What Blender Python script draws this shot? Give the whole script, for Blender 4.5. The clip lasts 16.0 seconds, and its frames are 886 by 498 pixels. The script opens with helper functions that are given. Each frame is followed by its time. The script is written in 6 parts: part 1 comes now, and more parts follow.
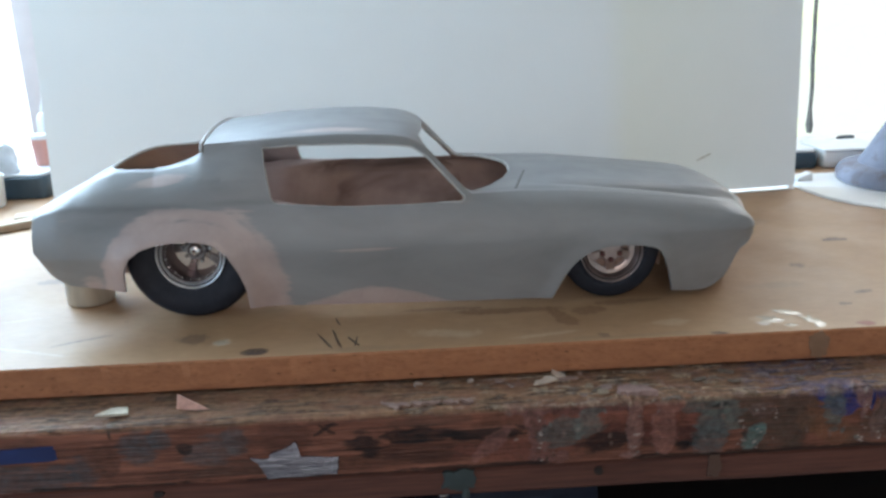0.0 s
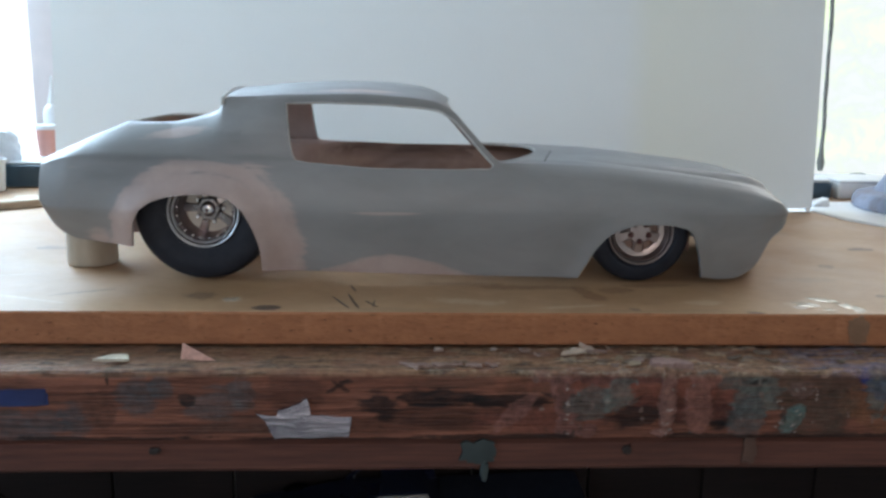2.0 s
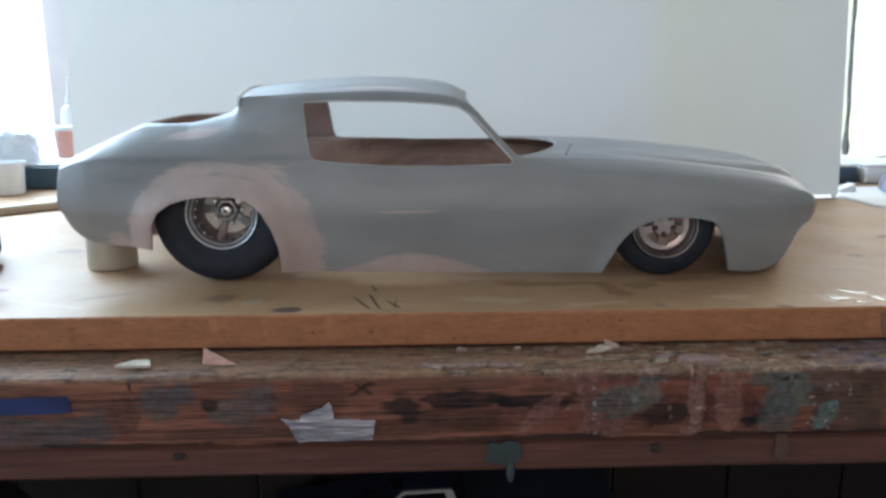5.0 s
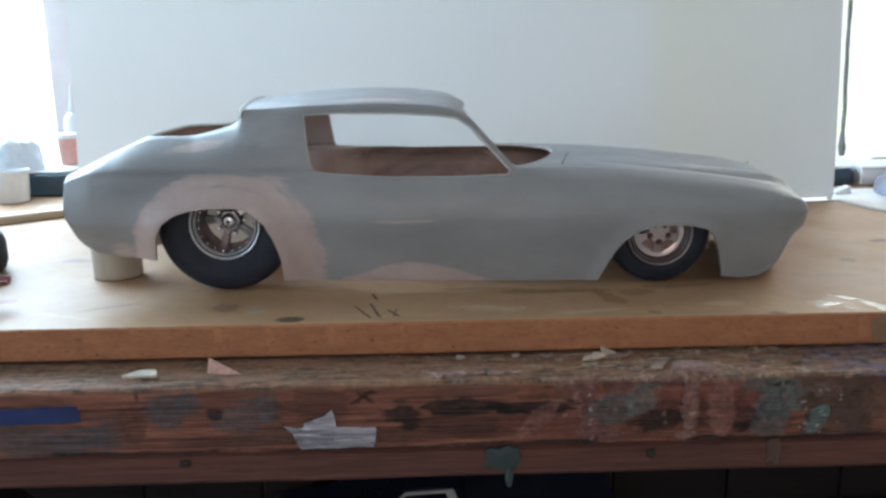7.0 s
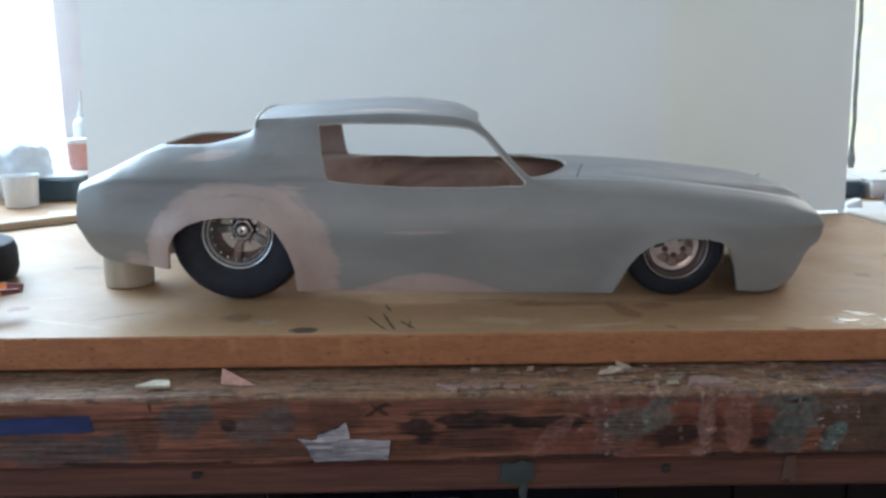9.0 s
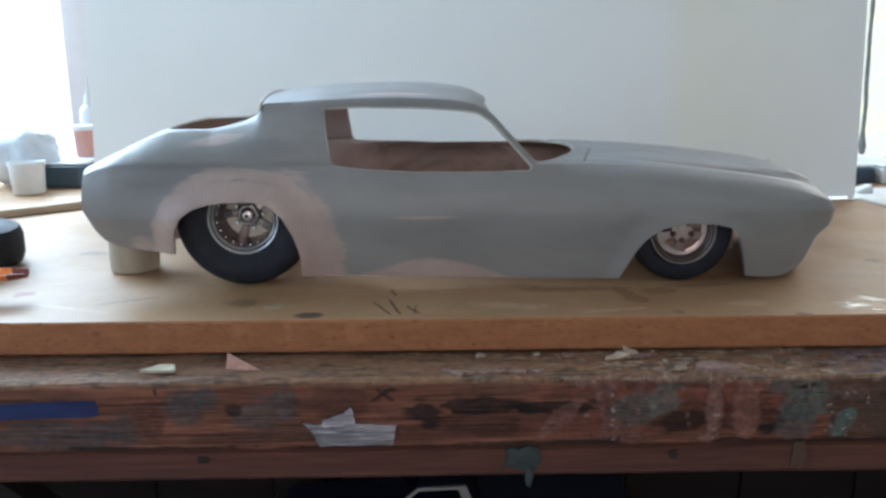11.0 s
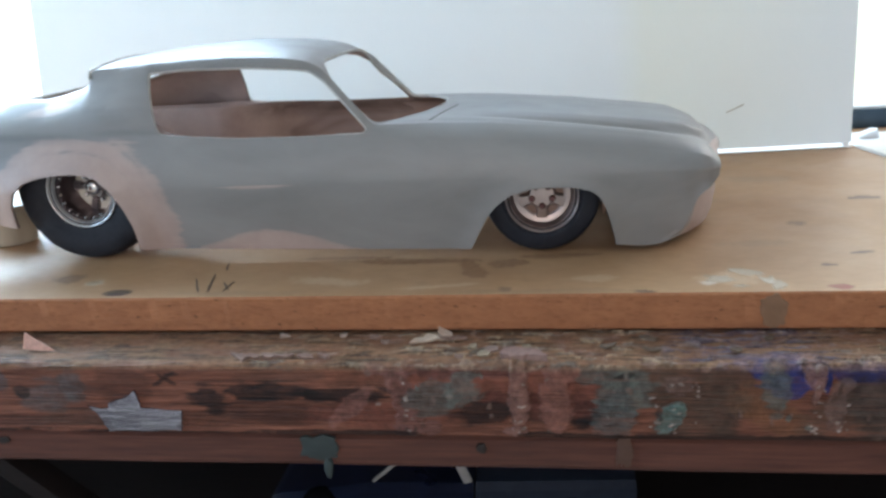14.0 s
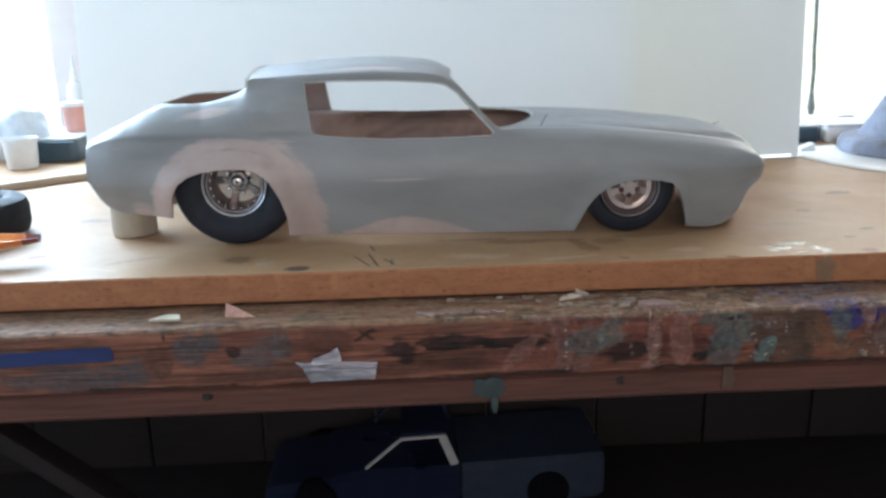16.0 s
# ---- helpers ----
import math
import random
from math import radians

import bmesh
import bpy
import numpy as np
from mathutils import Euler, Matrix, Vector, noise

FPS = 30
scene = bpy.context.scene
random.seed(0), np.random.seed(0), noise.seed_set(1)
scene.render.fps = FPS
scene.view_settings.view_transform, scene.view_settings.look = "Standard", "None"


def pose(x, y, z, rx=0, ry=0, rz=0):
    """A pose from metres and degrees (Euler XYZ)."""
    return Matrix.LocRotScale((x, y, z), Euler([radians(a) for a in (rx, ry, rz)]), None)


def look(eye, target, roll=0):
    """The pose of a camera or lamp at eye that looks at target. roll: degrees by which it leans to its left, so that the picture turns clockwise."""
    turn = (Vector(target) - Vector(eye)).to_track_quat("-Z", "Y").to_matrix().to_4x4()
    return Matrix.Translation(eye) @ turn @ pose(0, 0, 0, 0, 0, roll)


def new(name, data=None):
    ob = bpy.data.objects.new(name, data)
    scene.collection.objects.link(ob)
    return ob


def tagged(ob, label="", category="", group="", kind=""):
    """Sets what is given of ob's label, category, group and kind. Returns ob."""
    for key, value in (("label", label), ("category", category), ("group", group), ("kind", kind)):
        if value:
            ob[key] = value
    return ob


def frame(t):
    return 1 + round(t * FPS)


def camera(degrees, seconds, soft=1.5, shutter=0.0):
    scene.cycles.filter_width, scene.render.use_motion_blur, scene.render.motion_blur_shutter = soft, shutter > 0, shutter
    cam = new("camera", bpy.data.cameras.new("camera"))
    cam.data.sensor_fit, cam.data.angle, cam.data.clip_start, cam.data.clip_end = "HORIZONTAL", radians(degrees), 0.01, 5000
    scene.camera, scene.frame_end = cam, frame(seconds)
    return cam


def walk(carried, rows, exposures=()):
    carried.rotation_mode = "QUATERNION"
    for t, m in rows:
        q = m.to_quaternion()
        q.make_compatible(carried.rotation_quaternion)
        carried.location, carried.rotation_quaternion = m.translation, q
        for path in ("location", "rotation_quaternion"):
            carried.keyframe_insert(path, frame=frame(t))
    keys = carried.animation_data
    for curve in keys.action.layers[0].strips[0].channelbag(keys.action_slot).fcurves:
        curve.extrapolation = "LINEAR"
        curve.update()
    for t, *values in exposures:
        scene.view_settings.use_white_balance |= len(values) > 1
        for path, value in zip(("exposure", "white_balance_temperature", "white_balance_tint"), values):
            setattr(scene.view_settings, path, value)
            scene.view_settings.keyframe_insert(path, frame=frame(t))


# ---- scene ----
import collections

cam = camera(56.8, 16.0, soft=2.8)
PATH = [
    (0, (0.157, -0.553, 1.245), (0.236, 1.358, 0.661), -1.9),
    (0.5, (0.14, -0.55, 1.206), (0.249, 1.395, 0.754), -1.0),
    (1, (0.131, -0.547, 1.175), (0.22, 1.406, 0.754), -0.3),
    (1.5, (0.128, -0.545, 1.17), (0.23, 1.408, 0.749), 0.7),
    (2, (0.129, -0.545, 1.164), (0.241, 1.406, 0.738), 1.2),
    (2.5, (0.13, -0.546, 1.158), (0.218, 1.405, 0.729), -0.0),
    (3, (0.128, -0.544, 1.16), (0.199, 1.404, 0.712), -0.4),
    (3.5, (0.125, -0.54, 1.166), (0.202, 1.41, 0.729), -0.1),
    (4, (0.125, -0.535, 1.168), (0.191, 1.415, 0.729), 0.0),
    (6.5, (0.132, -0.536, 1.174), (0.204, 1.407, 0.703), -0.5),
    (7, (0.129, -0.545, 1.18), (0.193, 1.401, 0.721), -0.6),
    (7.5, (0.127, -0.545, 1.183), (0.194, 1.4, 0.723), -0.2),
    (8, (0.125, -0.542, 1.183), (0.181, 1.405, 0.729), -0.2),
    (10.5, (0.114, -0.54, 1.185), (0.183, 1.409, 0.742), 0.2),
    (11, (0.121, -0.538, 1.18), (0.162, 1.405, 0.708), -0.2),
    (11.5, (0.137, -0.539, 1.177), (0.166, 1.399, 0.685), -0.7),
    (12, (0.16, -0.536, 1.179), (0.181, 1.396, 0.663), -1.0),
    (12.5, (0.181, -0.528, 1.174), (0.136, 1.398, 0.639), -2.0),
    (13, (0.214, -0.514, 1.174), (0.13, 1.407, 0.627), -1.8),
    (13.5, (0.262, -0.487, 1.176), (0.131, 1.433, 0.631), -1.8),
    (14, (0.331, -0.476, 1.177), (0.061, 1.418, 0.592), -3.4),
    (14.5, (0.366, -0.499, 1.182), (0.024, 1.377, 0.579), -3.6),
    (15, (0.338, -0.539, 1.191), (-0.03, 1.335, 0.597), -3.5),
    (15.5, (0.238, -0.571, 1.185), (0.125, 1.345, 0.622), -2.5),
    (16, (0.125, -0.611, 1.188), (0.214, 1.312, 0.643), -1.2),
]
walk(cam, [(t, look(eye, target, roll)) for t, eye, target, roll in PATH],
     [(0, -0.05, 6150, 12), (0.5, -0.1, 6150, 12), (1, -0.2, 6150, 12), (2.5, -0.18, 6150, 12), (3.5, -0.05, 6150, 12), (7, -0.02, 6150, 12), (8.2, -0.08, 6150, 12), (10.5, -0.24, 6150, 12), (11.5, 0.03, 6150, 12), (12.5, 0.12, 6150, 12), (13.5, 0.27, 6150, 12), (14.5, 0.44, 6150, 12), (15.5, 0.38, 6150, 12), (16, 0.26, 6150, 12)])
# ---------- light ----------
Z = 1.0  # height of the board's top
world = bpy.data.worlds.new("sky")
scene.world = world
world.use_nodes = True
wn = world.node_tree.nodes
sky = wn.new("ShaderNodeTexSky")
sky.sky_type = "NISHITA"
sky.sun_disc = False
sky.sun_elevation, sky.sun_rotation = radians(50), radians(200)
wn["Background"].inputs["Strength"].default_value = 0.10
world.node_tree.links.new(sky.outputs["Color"], wn["Background"].inputs["Color"])


def window_light(name, m, sx, sy, watts, colour):
    lamp = bpy.data.lights.new(name, "AREA")
    lamp.shape, lamp.size, lamp.size_y, lamp.energy, lamp.color = "RECTANGLE", sx, sy, watts, colour
    ob = new(name, lamp)
    ob.matrix_world = m
    return ob


window_light("sky_light_west", look((-1.58, -0.62, 1.60), (0.1, 0.1, 1.0)), 0.9, 1.0, 11.5, (0.56, 0.81, 1.0))
# unseen warm fill, added behind the camera to light front faces
window_light("warm_fill_south", look((0.20, -2.30, 1.70), (0.3, 0.1, 1.0)), 1.1, 0.9, 8.2, (1.0, 0.78, 0.58))
window_light("sky_light_window_1", look((-0.85, 0.935, 1.80), (-0.1, 0.0, 0.95)), 1.3, 0.60, 60.0, (0.62, 0.84, 1.0))
window_light("sky_light_window_2", look((1.35, 0.935, 1.80), (0.5, 0.0, 0.95)), 1.2, 0.60, 9.5, (1.0, 0.97, 0.91))


# ---------- materials ----------
def nodes_of(name):
    m = bpy.data.materials.new(name)
    m.use_nodes = True
    return m, m.node_tree.nodes, m.node_tree.links, m.node_tree.nodes["Principled BSDF"]


def mapped(n, l, scale, coord="Object"):
    tc, mp = n.new("ShaderNodeTexCoord"), n.new("ShaderNodeMapping")
    mp.inputs["Scale"].default_value = scale
    l.new(tc.outputs[coord], mp.inputs["Vector"])
    return mp.outputs["Vector"]


def noise_of(n, l, vec, scale, detail=5.0, rough=0.6, warp=0.0):
    t = n.new("ShaderNodeTexNoise")
    t.inputs["Scale"].default_value, t.inputs["Detail"].default_value = scale, detail
    t.inputs["Roughness"].default_value, t.inputs["Distortion"].default_value = rough, warp
    l.new(vec, t.inputs["Vector"])
    return t.outputs["Fac"]


def ramp_of(n, l, fac, stops):
    r = n.new("ShaderNodeValToRGB")
    r.color_ramp.elements[0].position, r.color_ramp.elements[0].color = stops[0][0], (*stops[0][1], 1)
    r.color_ramp.elements[1].position, r.color_ramp.elements[1].color = stops[-1][0], (*stops[-1][1], 1)
    for p, c in stops[1:-1]:
        r.color_ramp.elements.new(p).color = (*c, 1)
    l.new(fac, r.inputs["Fac"])
    return r.outputs["Color"]


def mix_of(n, l, fac, a, b, mode="MIX"):
    m = n.new("ShaderNodeMix")
    m.data_type, m.blend_type = "RGBA", mode
    for socket, value in ((m.inputs[0], fac), (m.inputs[6], a), (m.inputs[7], b)):
        if isinstance(value, (int, float)):
            socket.default_value = value
        elif isinstance(value, tuple):
            socket.default_value = (*value, 1)
        else:
            l.new(value, socket)
    return m.outputs[2]


def bump_of(n, l, b, height, strength, distance=0.001):
    k = n.new("ShaderNodeBump")
    k.inputs["Strength"].default_value, k.inputs["Distance"].default_value = strength, distance
    l.new(height, k.inputs["Height"])
    l.new(k.outputs["Normal"], b.inputs["Normal"])


def mat(name, c1, c2, scale=60.0, stretch=(1, 1, 1), rough=0.6, bump=0.25, metal=0.0, stain=None, stain_scale=12.0, stain_at=0.55, spec=0.5):
    """A surface whose colour wanders between c1 and c2, with larger stains and fine relief."""
    m, n, l, b = nodes_of(name)
    vec = mapped(n, l, stretch)
    col = ramp_of(n, l, noise_of(n, l, vec, scale, 6), [(0.32, c1), (0.68, c2)])
    if stain:
        f = ramp_of(n, l, noise_of(n, l, mapped(n, l, (1, 1, 1)), stain_scale, 4, 0.65, 0.6), [(stain_at, (0, 0, 0)), (stain_at + 0.14, (1, 1, 1))])
        col = mix_of(n, l, f, col, stain)
    l.new(col, b.inputs["Base Color"])
    r = ramp_of(n, l, noise_of(n, l, vec, scale * 0.4, 3), [(0.3, (rough * 0.85,) * 3), (0.7, (min(1, rough * 1.15),) * 3)])
    l.new(r, b.inputs["Roughness"])
    b.inputs["Metallic"].default_value = metal
    b.inputs["Specular IOR Level"].default_value = spec
    if bump:
        bump_of(n, l, b, noise_of(n, l, vec, scale * 4, 4), bump)
    return m


def car_paint():
    """Grey primer with pink filler where the attribute says so, sanded thin at its edges."""
    m, n, l, b = nodes_of("primer_and_filler")
    vec = mapped(n, l, (1, 1, 1))
    at = n.new("ShaderNodeAttribute")
    at.attribute_name = "filler"
    wob = noise_of(n, l, mapped(n, l, (0.25, 1, 1)), 70, 4, 0.55, 0.8)
    s = n.new("ShaderNodeMath")
    s.operation = "MULTIPLY_ADD"
    s.inputs[1].default_value, s.inputs[2].default_value = 0.46, -0.38
    l.new(wob, s.inputs[0])
    a = n.new("ShaderNodeMath")
    a.operation = "ADD"
    l.new(at.outputs["Fac"], a.inputs[0])
    fine = n.new("ShaderNodeMath")
    fine.operation = "MULTIPLY_ADD"
    fine.inputs[1].default_value = 0.30
    l.new(noise_of(n, l, mapped(n, l, (0.22, 1, 1)), 240, 5, 0.65, 0.5), fine.inputs[0])
    l.new(s.outputs[0], fine.inputs[2])
    l.new(fine.outputs[0], a.inputs[1])
    f = ramp_of(n, l, a.outputs[0], [(0.30, (0, 0, 0)), (0.37, (0.30, 0.30, 0.30)), (0.42, (0.74, 0.74, 0.74)), (0.58, (0.90, 0.90, 0.90))])
    grey = ramp_of(n, l, noise_of(n, l, mapped(n, l, (0.4, 1, 1)), 26, 6, 0.6, 0.4), [(0.3, GREY_A), (0.7, GREY_B)])
    pink = ramp_of(n, l, noise_of(n, l, vec, 45, 5), [(0.3, PINK_A), (0.7, PINK_B)])
    # shoulder and hood-line shade, put into the colour as streaks
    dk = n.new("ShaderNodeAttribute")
    dk.attribute_name = "shade_and_stain"
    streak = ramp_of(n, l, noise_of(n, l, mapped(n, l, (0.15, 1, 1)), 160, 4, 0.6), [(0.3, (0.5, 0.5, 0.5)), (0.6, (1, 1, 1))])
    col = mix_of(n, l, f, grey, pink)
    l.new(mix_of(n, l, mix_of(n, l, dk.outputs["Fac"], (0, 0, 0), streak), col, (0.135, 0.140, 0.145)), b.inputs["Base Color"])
    r = ramp_of(n, l, noise_of(n, l, vec, 40, 4), [(0.3, (0.40,) * 3), (0.7, (0.50,) * 3)])
    l.new(r, b.inputs["Roughness"])
    b.inputs["Specular IOR Level"].default_value = 0.62
    bump_of(n, l, b, noise_of(n, l, vec, 260, 5), 0.10, 0.0006)
    return m


def chipboard_edge():
    m, n, l, b = nodes_of("chipboard_edge")
    vec = mapped(n, l, (0.6, 1, 1.6))
    v = n.new("ShaderNodeTexVoronoi")
    v.inputs["Scale"].default_value = 420
    l.new(vec, v.inputs["Vector"])
    base = ramp_of(n, l, noise_of(n, l, mapped(n, l, (0.35, 1, 1)), 120, 6, 0.65), [(0.3, (0.300, 0.119, 0.052)), (0.7, (0.400, 0.163, 0.071))])
    chip = ramp_of(n, l, v.outputs["Color"], [(0.05, (0.70, 0.66, 0.62)), (0.45, (1, 1, 1))])
    col = mix_of(n, l, 0.6, base, chip, "MULTIPLY")
    f = ramp_of(n, l, noise_of(n, l, mapped(n, l, (0.5, 1, 1.4)), 240, 3), [(0.645, (0, 0, 0)), (0.70, (1, 1, 1))])
    l.new(mix_of(n, l, f, col, (0.09, 0.04, 0.016)), b.inputs["Base Color"])
    b.inputs["Roughness"].default_value = 0.8
    bump_of(n, l, b, v.outputs["Distance"], 0.35)
    return m


def timber(name, dark, light, paint=None, rough=0.75):
    """Old timber with its grain along x, paint splashes if wanted."""
    m, n, l, b = nodes_of(name)
    g = noise_of(n, l, mapped(n, l, (0.05, 1, 1)), 330, 7, 0.65, 0.25)
    g2 = noise_of(n, l, mapped(n, l, (0.12, 1, 1)), 60, 5, 0.6, 0.6)
    col = ramp_of(n, l, g, [(0.32, dark), (0.66, light)])
    col = mix_of(n, l, 0.6, col, ramp_of(n, l, g2, [(0.3, (0.42, 0.36, 0.34)), (0.7, (1.15, 1.1, 1.05))]), "MULTIPLY")
    for i, (c, at, sc) in enumerate(paint or ()):
        f = ramp_of(n, l, noise_of(n, l, mapped(n, l, (1 + 0.3 * i, 1, 1.2)), sc, 6, 0.65, 0.8), [(at, (0, 0, 0)), (at + 0.05, (1, 1, 1))])
        col = mix_of(n, l, f, col, c)
    l.new(col, b.inputs["Base Color"])
    b.inputs["Roughness"].default_value = rough
    bump_of(n, l, b, g, 0.5, 0.0012)
    return m


GREY_A, GREY_B = (0.204, 0.200, 0.202), (0.274, 0.269, 0.270)
PINK_A, PINK_B = (0.395, 0.295, 0.268), (0.475, 0.368, 0.336)
M_PAINT = car_paint()
def resin_inside():
    """Bare brown resin, with crease shade painted as a dark belt by the attribute."""
    m = mat("bare_resin", (0.45, 0.335, 0.30), (0.55, 0.425, 0.385), 40, rough=0.6, bump=0.2, stain=(0.30, 0.215, 0.19), stain_scale=9, stain_at=0.54)
    n, l, b = m.node_tree.nodes, m.node_tree.links, m.node_tree.nodes["Principled BSDF"]
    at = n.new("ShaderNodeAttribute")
    at.attribute_name = "shade_and_stain"
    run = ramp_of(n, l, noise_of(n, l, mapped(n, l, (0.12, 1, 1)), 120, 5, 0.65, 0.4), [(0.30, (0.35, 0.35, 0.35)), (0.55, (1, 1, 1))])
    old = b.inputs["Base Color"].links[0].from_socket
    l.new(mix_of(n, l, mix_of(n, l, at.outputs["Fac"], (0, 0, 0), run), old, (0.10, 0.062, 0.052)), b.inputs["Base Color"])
    return m


M_INSIDE = resin_inside()
M_TYRE = mat("tyre_rubber", (0.010, 0.012, 0.020), (0.017, 0.020, 0.030), 120, rough=0.66, bump=0.15, spec=0.35)
M_CHROME = mat("chrome", (0.66, 0.65, 0.66), (0.76, 0.75, 0.76), 80, rough=0.24, bump=0.0, metal=1.0)
M_ALLOY = mat("pinkish_alloy", (0.37, 0.305, 0.295), (0.45, 0.38, 0.365), 80, rough=0.36, bump=0.0, metal=1.0)
M_BEAD = mat("brushed_aluminium", (0.70, 0.70, 0.72), (0.80, 0.80, 0.82), 80, rough=0.42, bump=0.0, metal=0.75)
M_GROOVE_SHADE = mat("groove_shade_grey", (0.125, 0.125, 0.122), (0.155, 0.155, 0.15), 80, rough=0.6, bump=0.1)
M_GROOVE = mat("dark_groove", (0.045, 0.038, 0.040), (0.07, 0.06, 0.062), 80, rough=0.5, bump=0.0, metal=0.5)
M_LUG = mat("dark_lug", (0.07, 0.022, 0.024), (0.11, 0.035, 0.036), 200, rough=0.4, bump=0.0)
M_DARKMETAL = mat("dark_barrel", (0.15, 0.115, 0.125), (0.21, 0.165, 0.175), 60, rough=0.30, bump=0.0, metal=0.9)
M_BROWN = mat("brown_disc", (0.22, 0.14, 0.115), (0.29, 0.19, 0.155), 60, rough=0.6)
M_DISC = mat("gap_light_pale", (0.74, 0.69, 0.62), (0.82, 0.77, 0.70), 60, rough=0.6)
M_SPOKE = mat("dull_chrome", (0.30, 0.27, 0.27), (0.42, 0.385, 0.38), 80, rough=0.28, bump=0.0, metal=1.0)
M_BARE = mat("sanded_edge", (0.40, 0.39, 0.37), (0.58, 0.56, 0.54), 120, rough=0.5, bump=0.1)
M_EDGE = chipboard_edge()


def painted_timber():
    """Old timber along x; the attribute "paint" holds dried paint, its alpha the cover."""
    m = timber("painted_beam", (0.124, 0.049, 0.033), (0.312, 0.128, 0.082))
    n, l, b = m.node_tree.nodes, m.node_tree.links, m.node_tree.nodes["Principled BSDF"]
    at = n.new("ShaderNodeAttribute")
    at.attribute_name = "paint"
    wood = b.inputs["Base Color"].links[0].from_socket
    fine = noise_of(n, l, mapped(n, l, (0.012, 1, 1)), 900, 2, 0.5, 0.1)
    wood = mix_of(n, l, 0.55, wood, ramp_of(n, l, fine, [(0.36, (0.30, 0.26, 0.26)), (0.52, (1.25, 1.22, 1.2))]), "MULTIPLY")
    bump_of(n, l, b, fine, 1.0, 0.0024)
    wear = ramp_of(n, l, noise_of(n, l, mapped(n, l, (0.014, 1, 1)), 800, 3, 0.6), [(0.34, (0.74, 0.74, 0.74)), (0.48, (1, 1, 1))])
    k = n.new("ShaderNodeMath")
    k.operation = "MULTIPLY"
    l.new(at.outputs["Alpha"], k.inputs[0])
    l.new(wear, k.inputs[1])
    tone = ramp_of(n, l, noise_of(n, l, mapped(n, l, (1, 1, 1)), 160, 5, 0.7), [(0.3, (0.50, 0.50, 0.50)), (0.7, (1.75, 1.75, 1.75))])
    l.new(mix_of(n, l, k.outputs[0], wood, mix_of(n, l, 1.0, at.outputs["Color"], tone, "MULTIPLY")), b.inputs["Base Color"])
    b.inputs["Roughness"].default_value = 0.56
    b.inputs["Specular IOR Level"].default_value = 0.26
    return m


M_BEAM = painted_timber()
M_BEAM2 = timber("lower_beam", (0.075, 0.025, 0.017), (0.138, 0.049, 0.031))
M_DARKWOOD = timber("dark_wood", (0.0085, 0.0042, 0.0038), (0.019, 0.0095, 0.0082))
M_LATH = timber("pale_lath", (0.42, 0.34, 0.25), (0.62, 0.53, 0.42))
M_CARD = mat("white_card", (0.785, 0.78, 0.77), (0.815, 0.81, 0.80), 9, rough=0.55, bump=0.05)
def make_translucent(m, amount, colour):
    n, l = m.node_tree.nodes, m.node_tree.links
    tr, mx = n.new("ShaderNodeBsdfTranslucent"), n.new("ShaderNodeMixShader")
    tr.inputs["Color"].default_value, mx.inputs[0].default_value = (*colour, 1), amount
    l.new(n["Principled BSDF"].outputs[0], mx.inputs[1])
    l.new(tr.outputs[0], mx.inputs[2])
    l.new(mx.outputs[0], n["Material Output"].inputs["Surface"])


make_translucent(M_CARD, 0.38, (0.83, 0.85, 0.85))


def crease_shade(m):
    """Bend shading put into the colour: creamier beyond the crease, fading along the sheet."""
    n, l, b = m.node_tree.nodes, m.node_tree.links, m.node_tree.nodes["Principled BSDF"]
    sp = n.new("ShaderNodeSeparateXYZ")
    l.new(mapped(n, l, (1, 1, 1)), sp.inputs[0])
    band = ramp_of(n, l, sp.outputs["X"], [(0.395, (1, 1, 1)), (0.428, (0.99, 0.976, 0.925)), (0.50, (0.995, 0.986, 0.95)), (0.64, (1, 1, 1))])
    l.new(mix_of(n, l, 1.0, b.inputs["Base Color"].links[0].from_socket, band, "MULTIPLY"), b.inputs["Base Color"])
    l.new(mix_of(n, l, 1.0, (0.83, 0.85, 0.85), band, "MULTIPLY"), n["Translucent BSDF"].inputs["Color"])


crease_shade(M_CARD)
M_PAPER = mat("white_paper", (0.74, 0.75, 0.75), (0.80, 0.80, 0.79), 30, rough=0.35, bump=0.05)
M_LIP = mat("bright_strip_white", (0.86, 0.86, 0.86), (0.90, 0.90, 0.90), 30, rough=0.4, bump=0.05)
M_WALL = mat("wall_paint", (0.60, 0.58, 0.54), (0.68, 0.66, 0.62), 8, rough=0.9, bump=0.1)
M_FRAME = mat("window_frame_paint", (0.50, 0.52, 0.53), (0.60, 0.62, 0.63), 20, rough=0.6, bump=0.1)
# lightened, so the window's haze is in the mullion's colour
M_MULLION = mat("hazed_mullion_paint", (0.78, 0.74, 0.76), (0.84, 0.80, 0.82), 20, rough=0.6, bump=0.1)
M_FLOOR = mat("concrete", (0.20, 0.19, 0.18), (0.30, 0.29, 0.27), 14, rough=0.85, bump=0.3)
# black tinted blue to carry the window's haze
M_BLACK = mat("hazed_black_plastic", (0.026, 0.052, 0.076), (0.040, 0.074, 0.104), 60, rough=0.45, bump=0.1)
M_WHITEP = mat("white_plastic", (0.62, 0.64, 0.66), (0.72, 0.74, 0.75), 40, rough=0.4, bump=0.05)
M_CAN = mat("pale_wood_block", (0.36, 0.31, 0.24), (0.46, 0.40, 0.32), 60, (1, 1, 0.3), rough=0.5, bump=0.1)


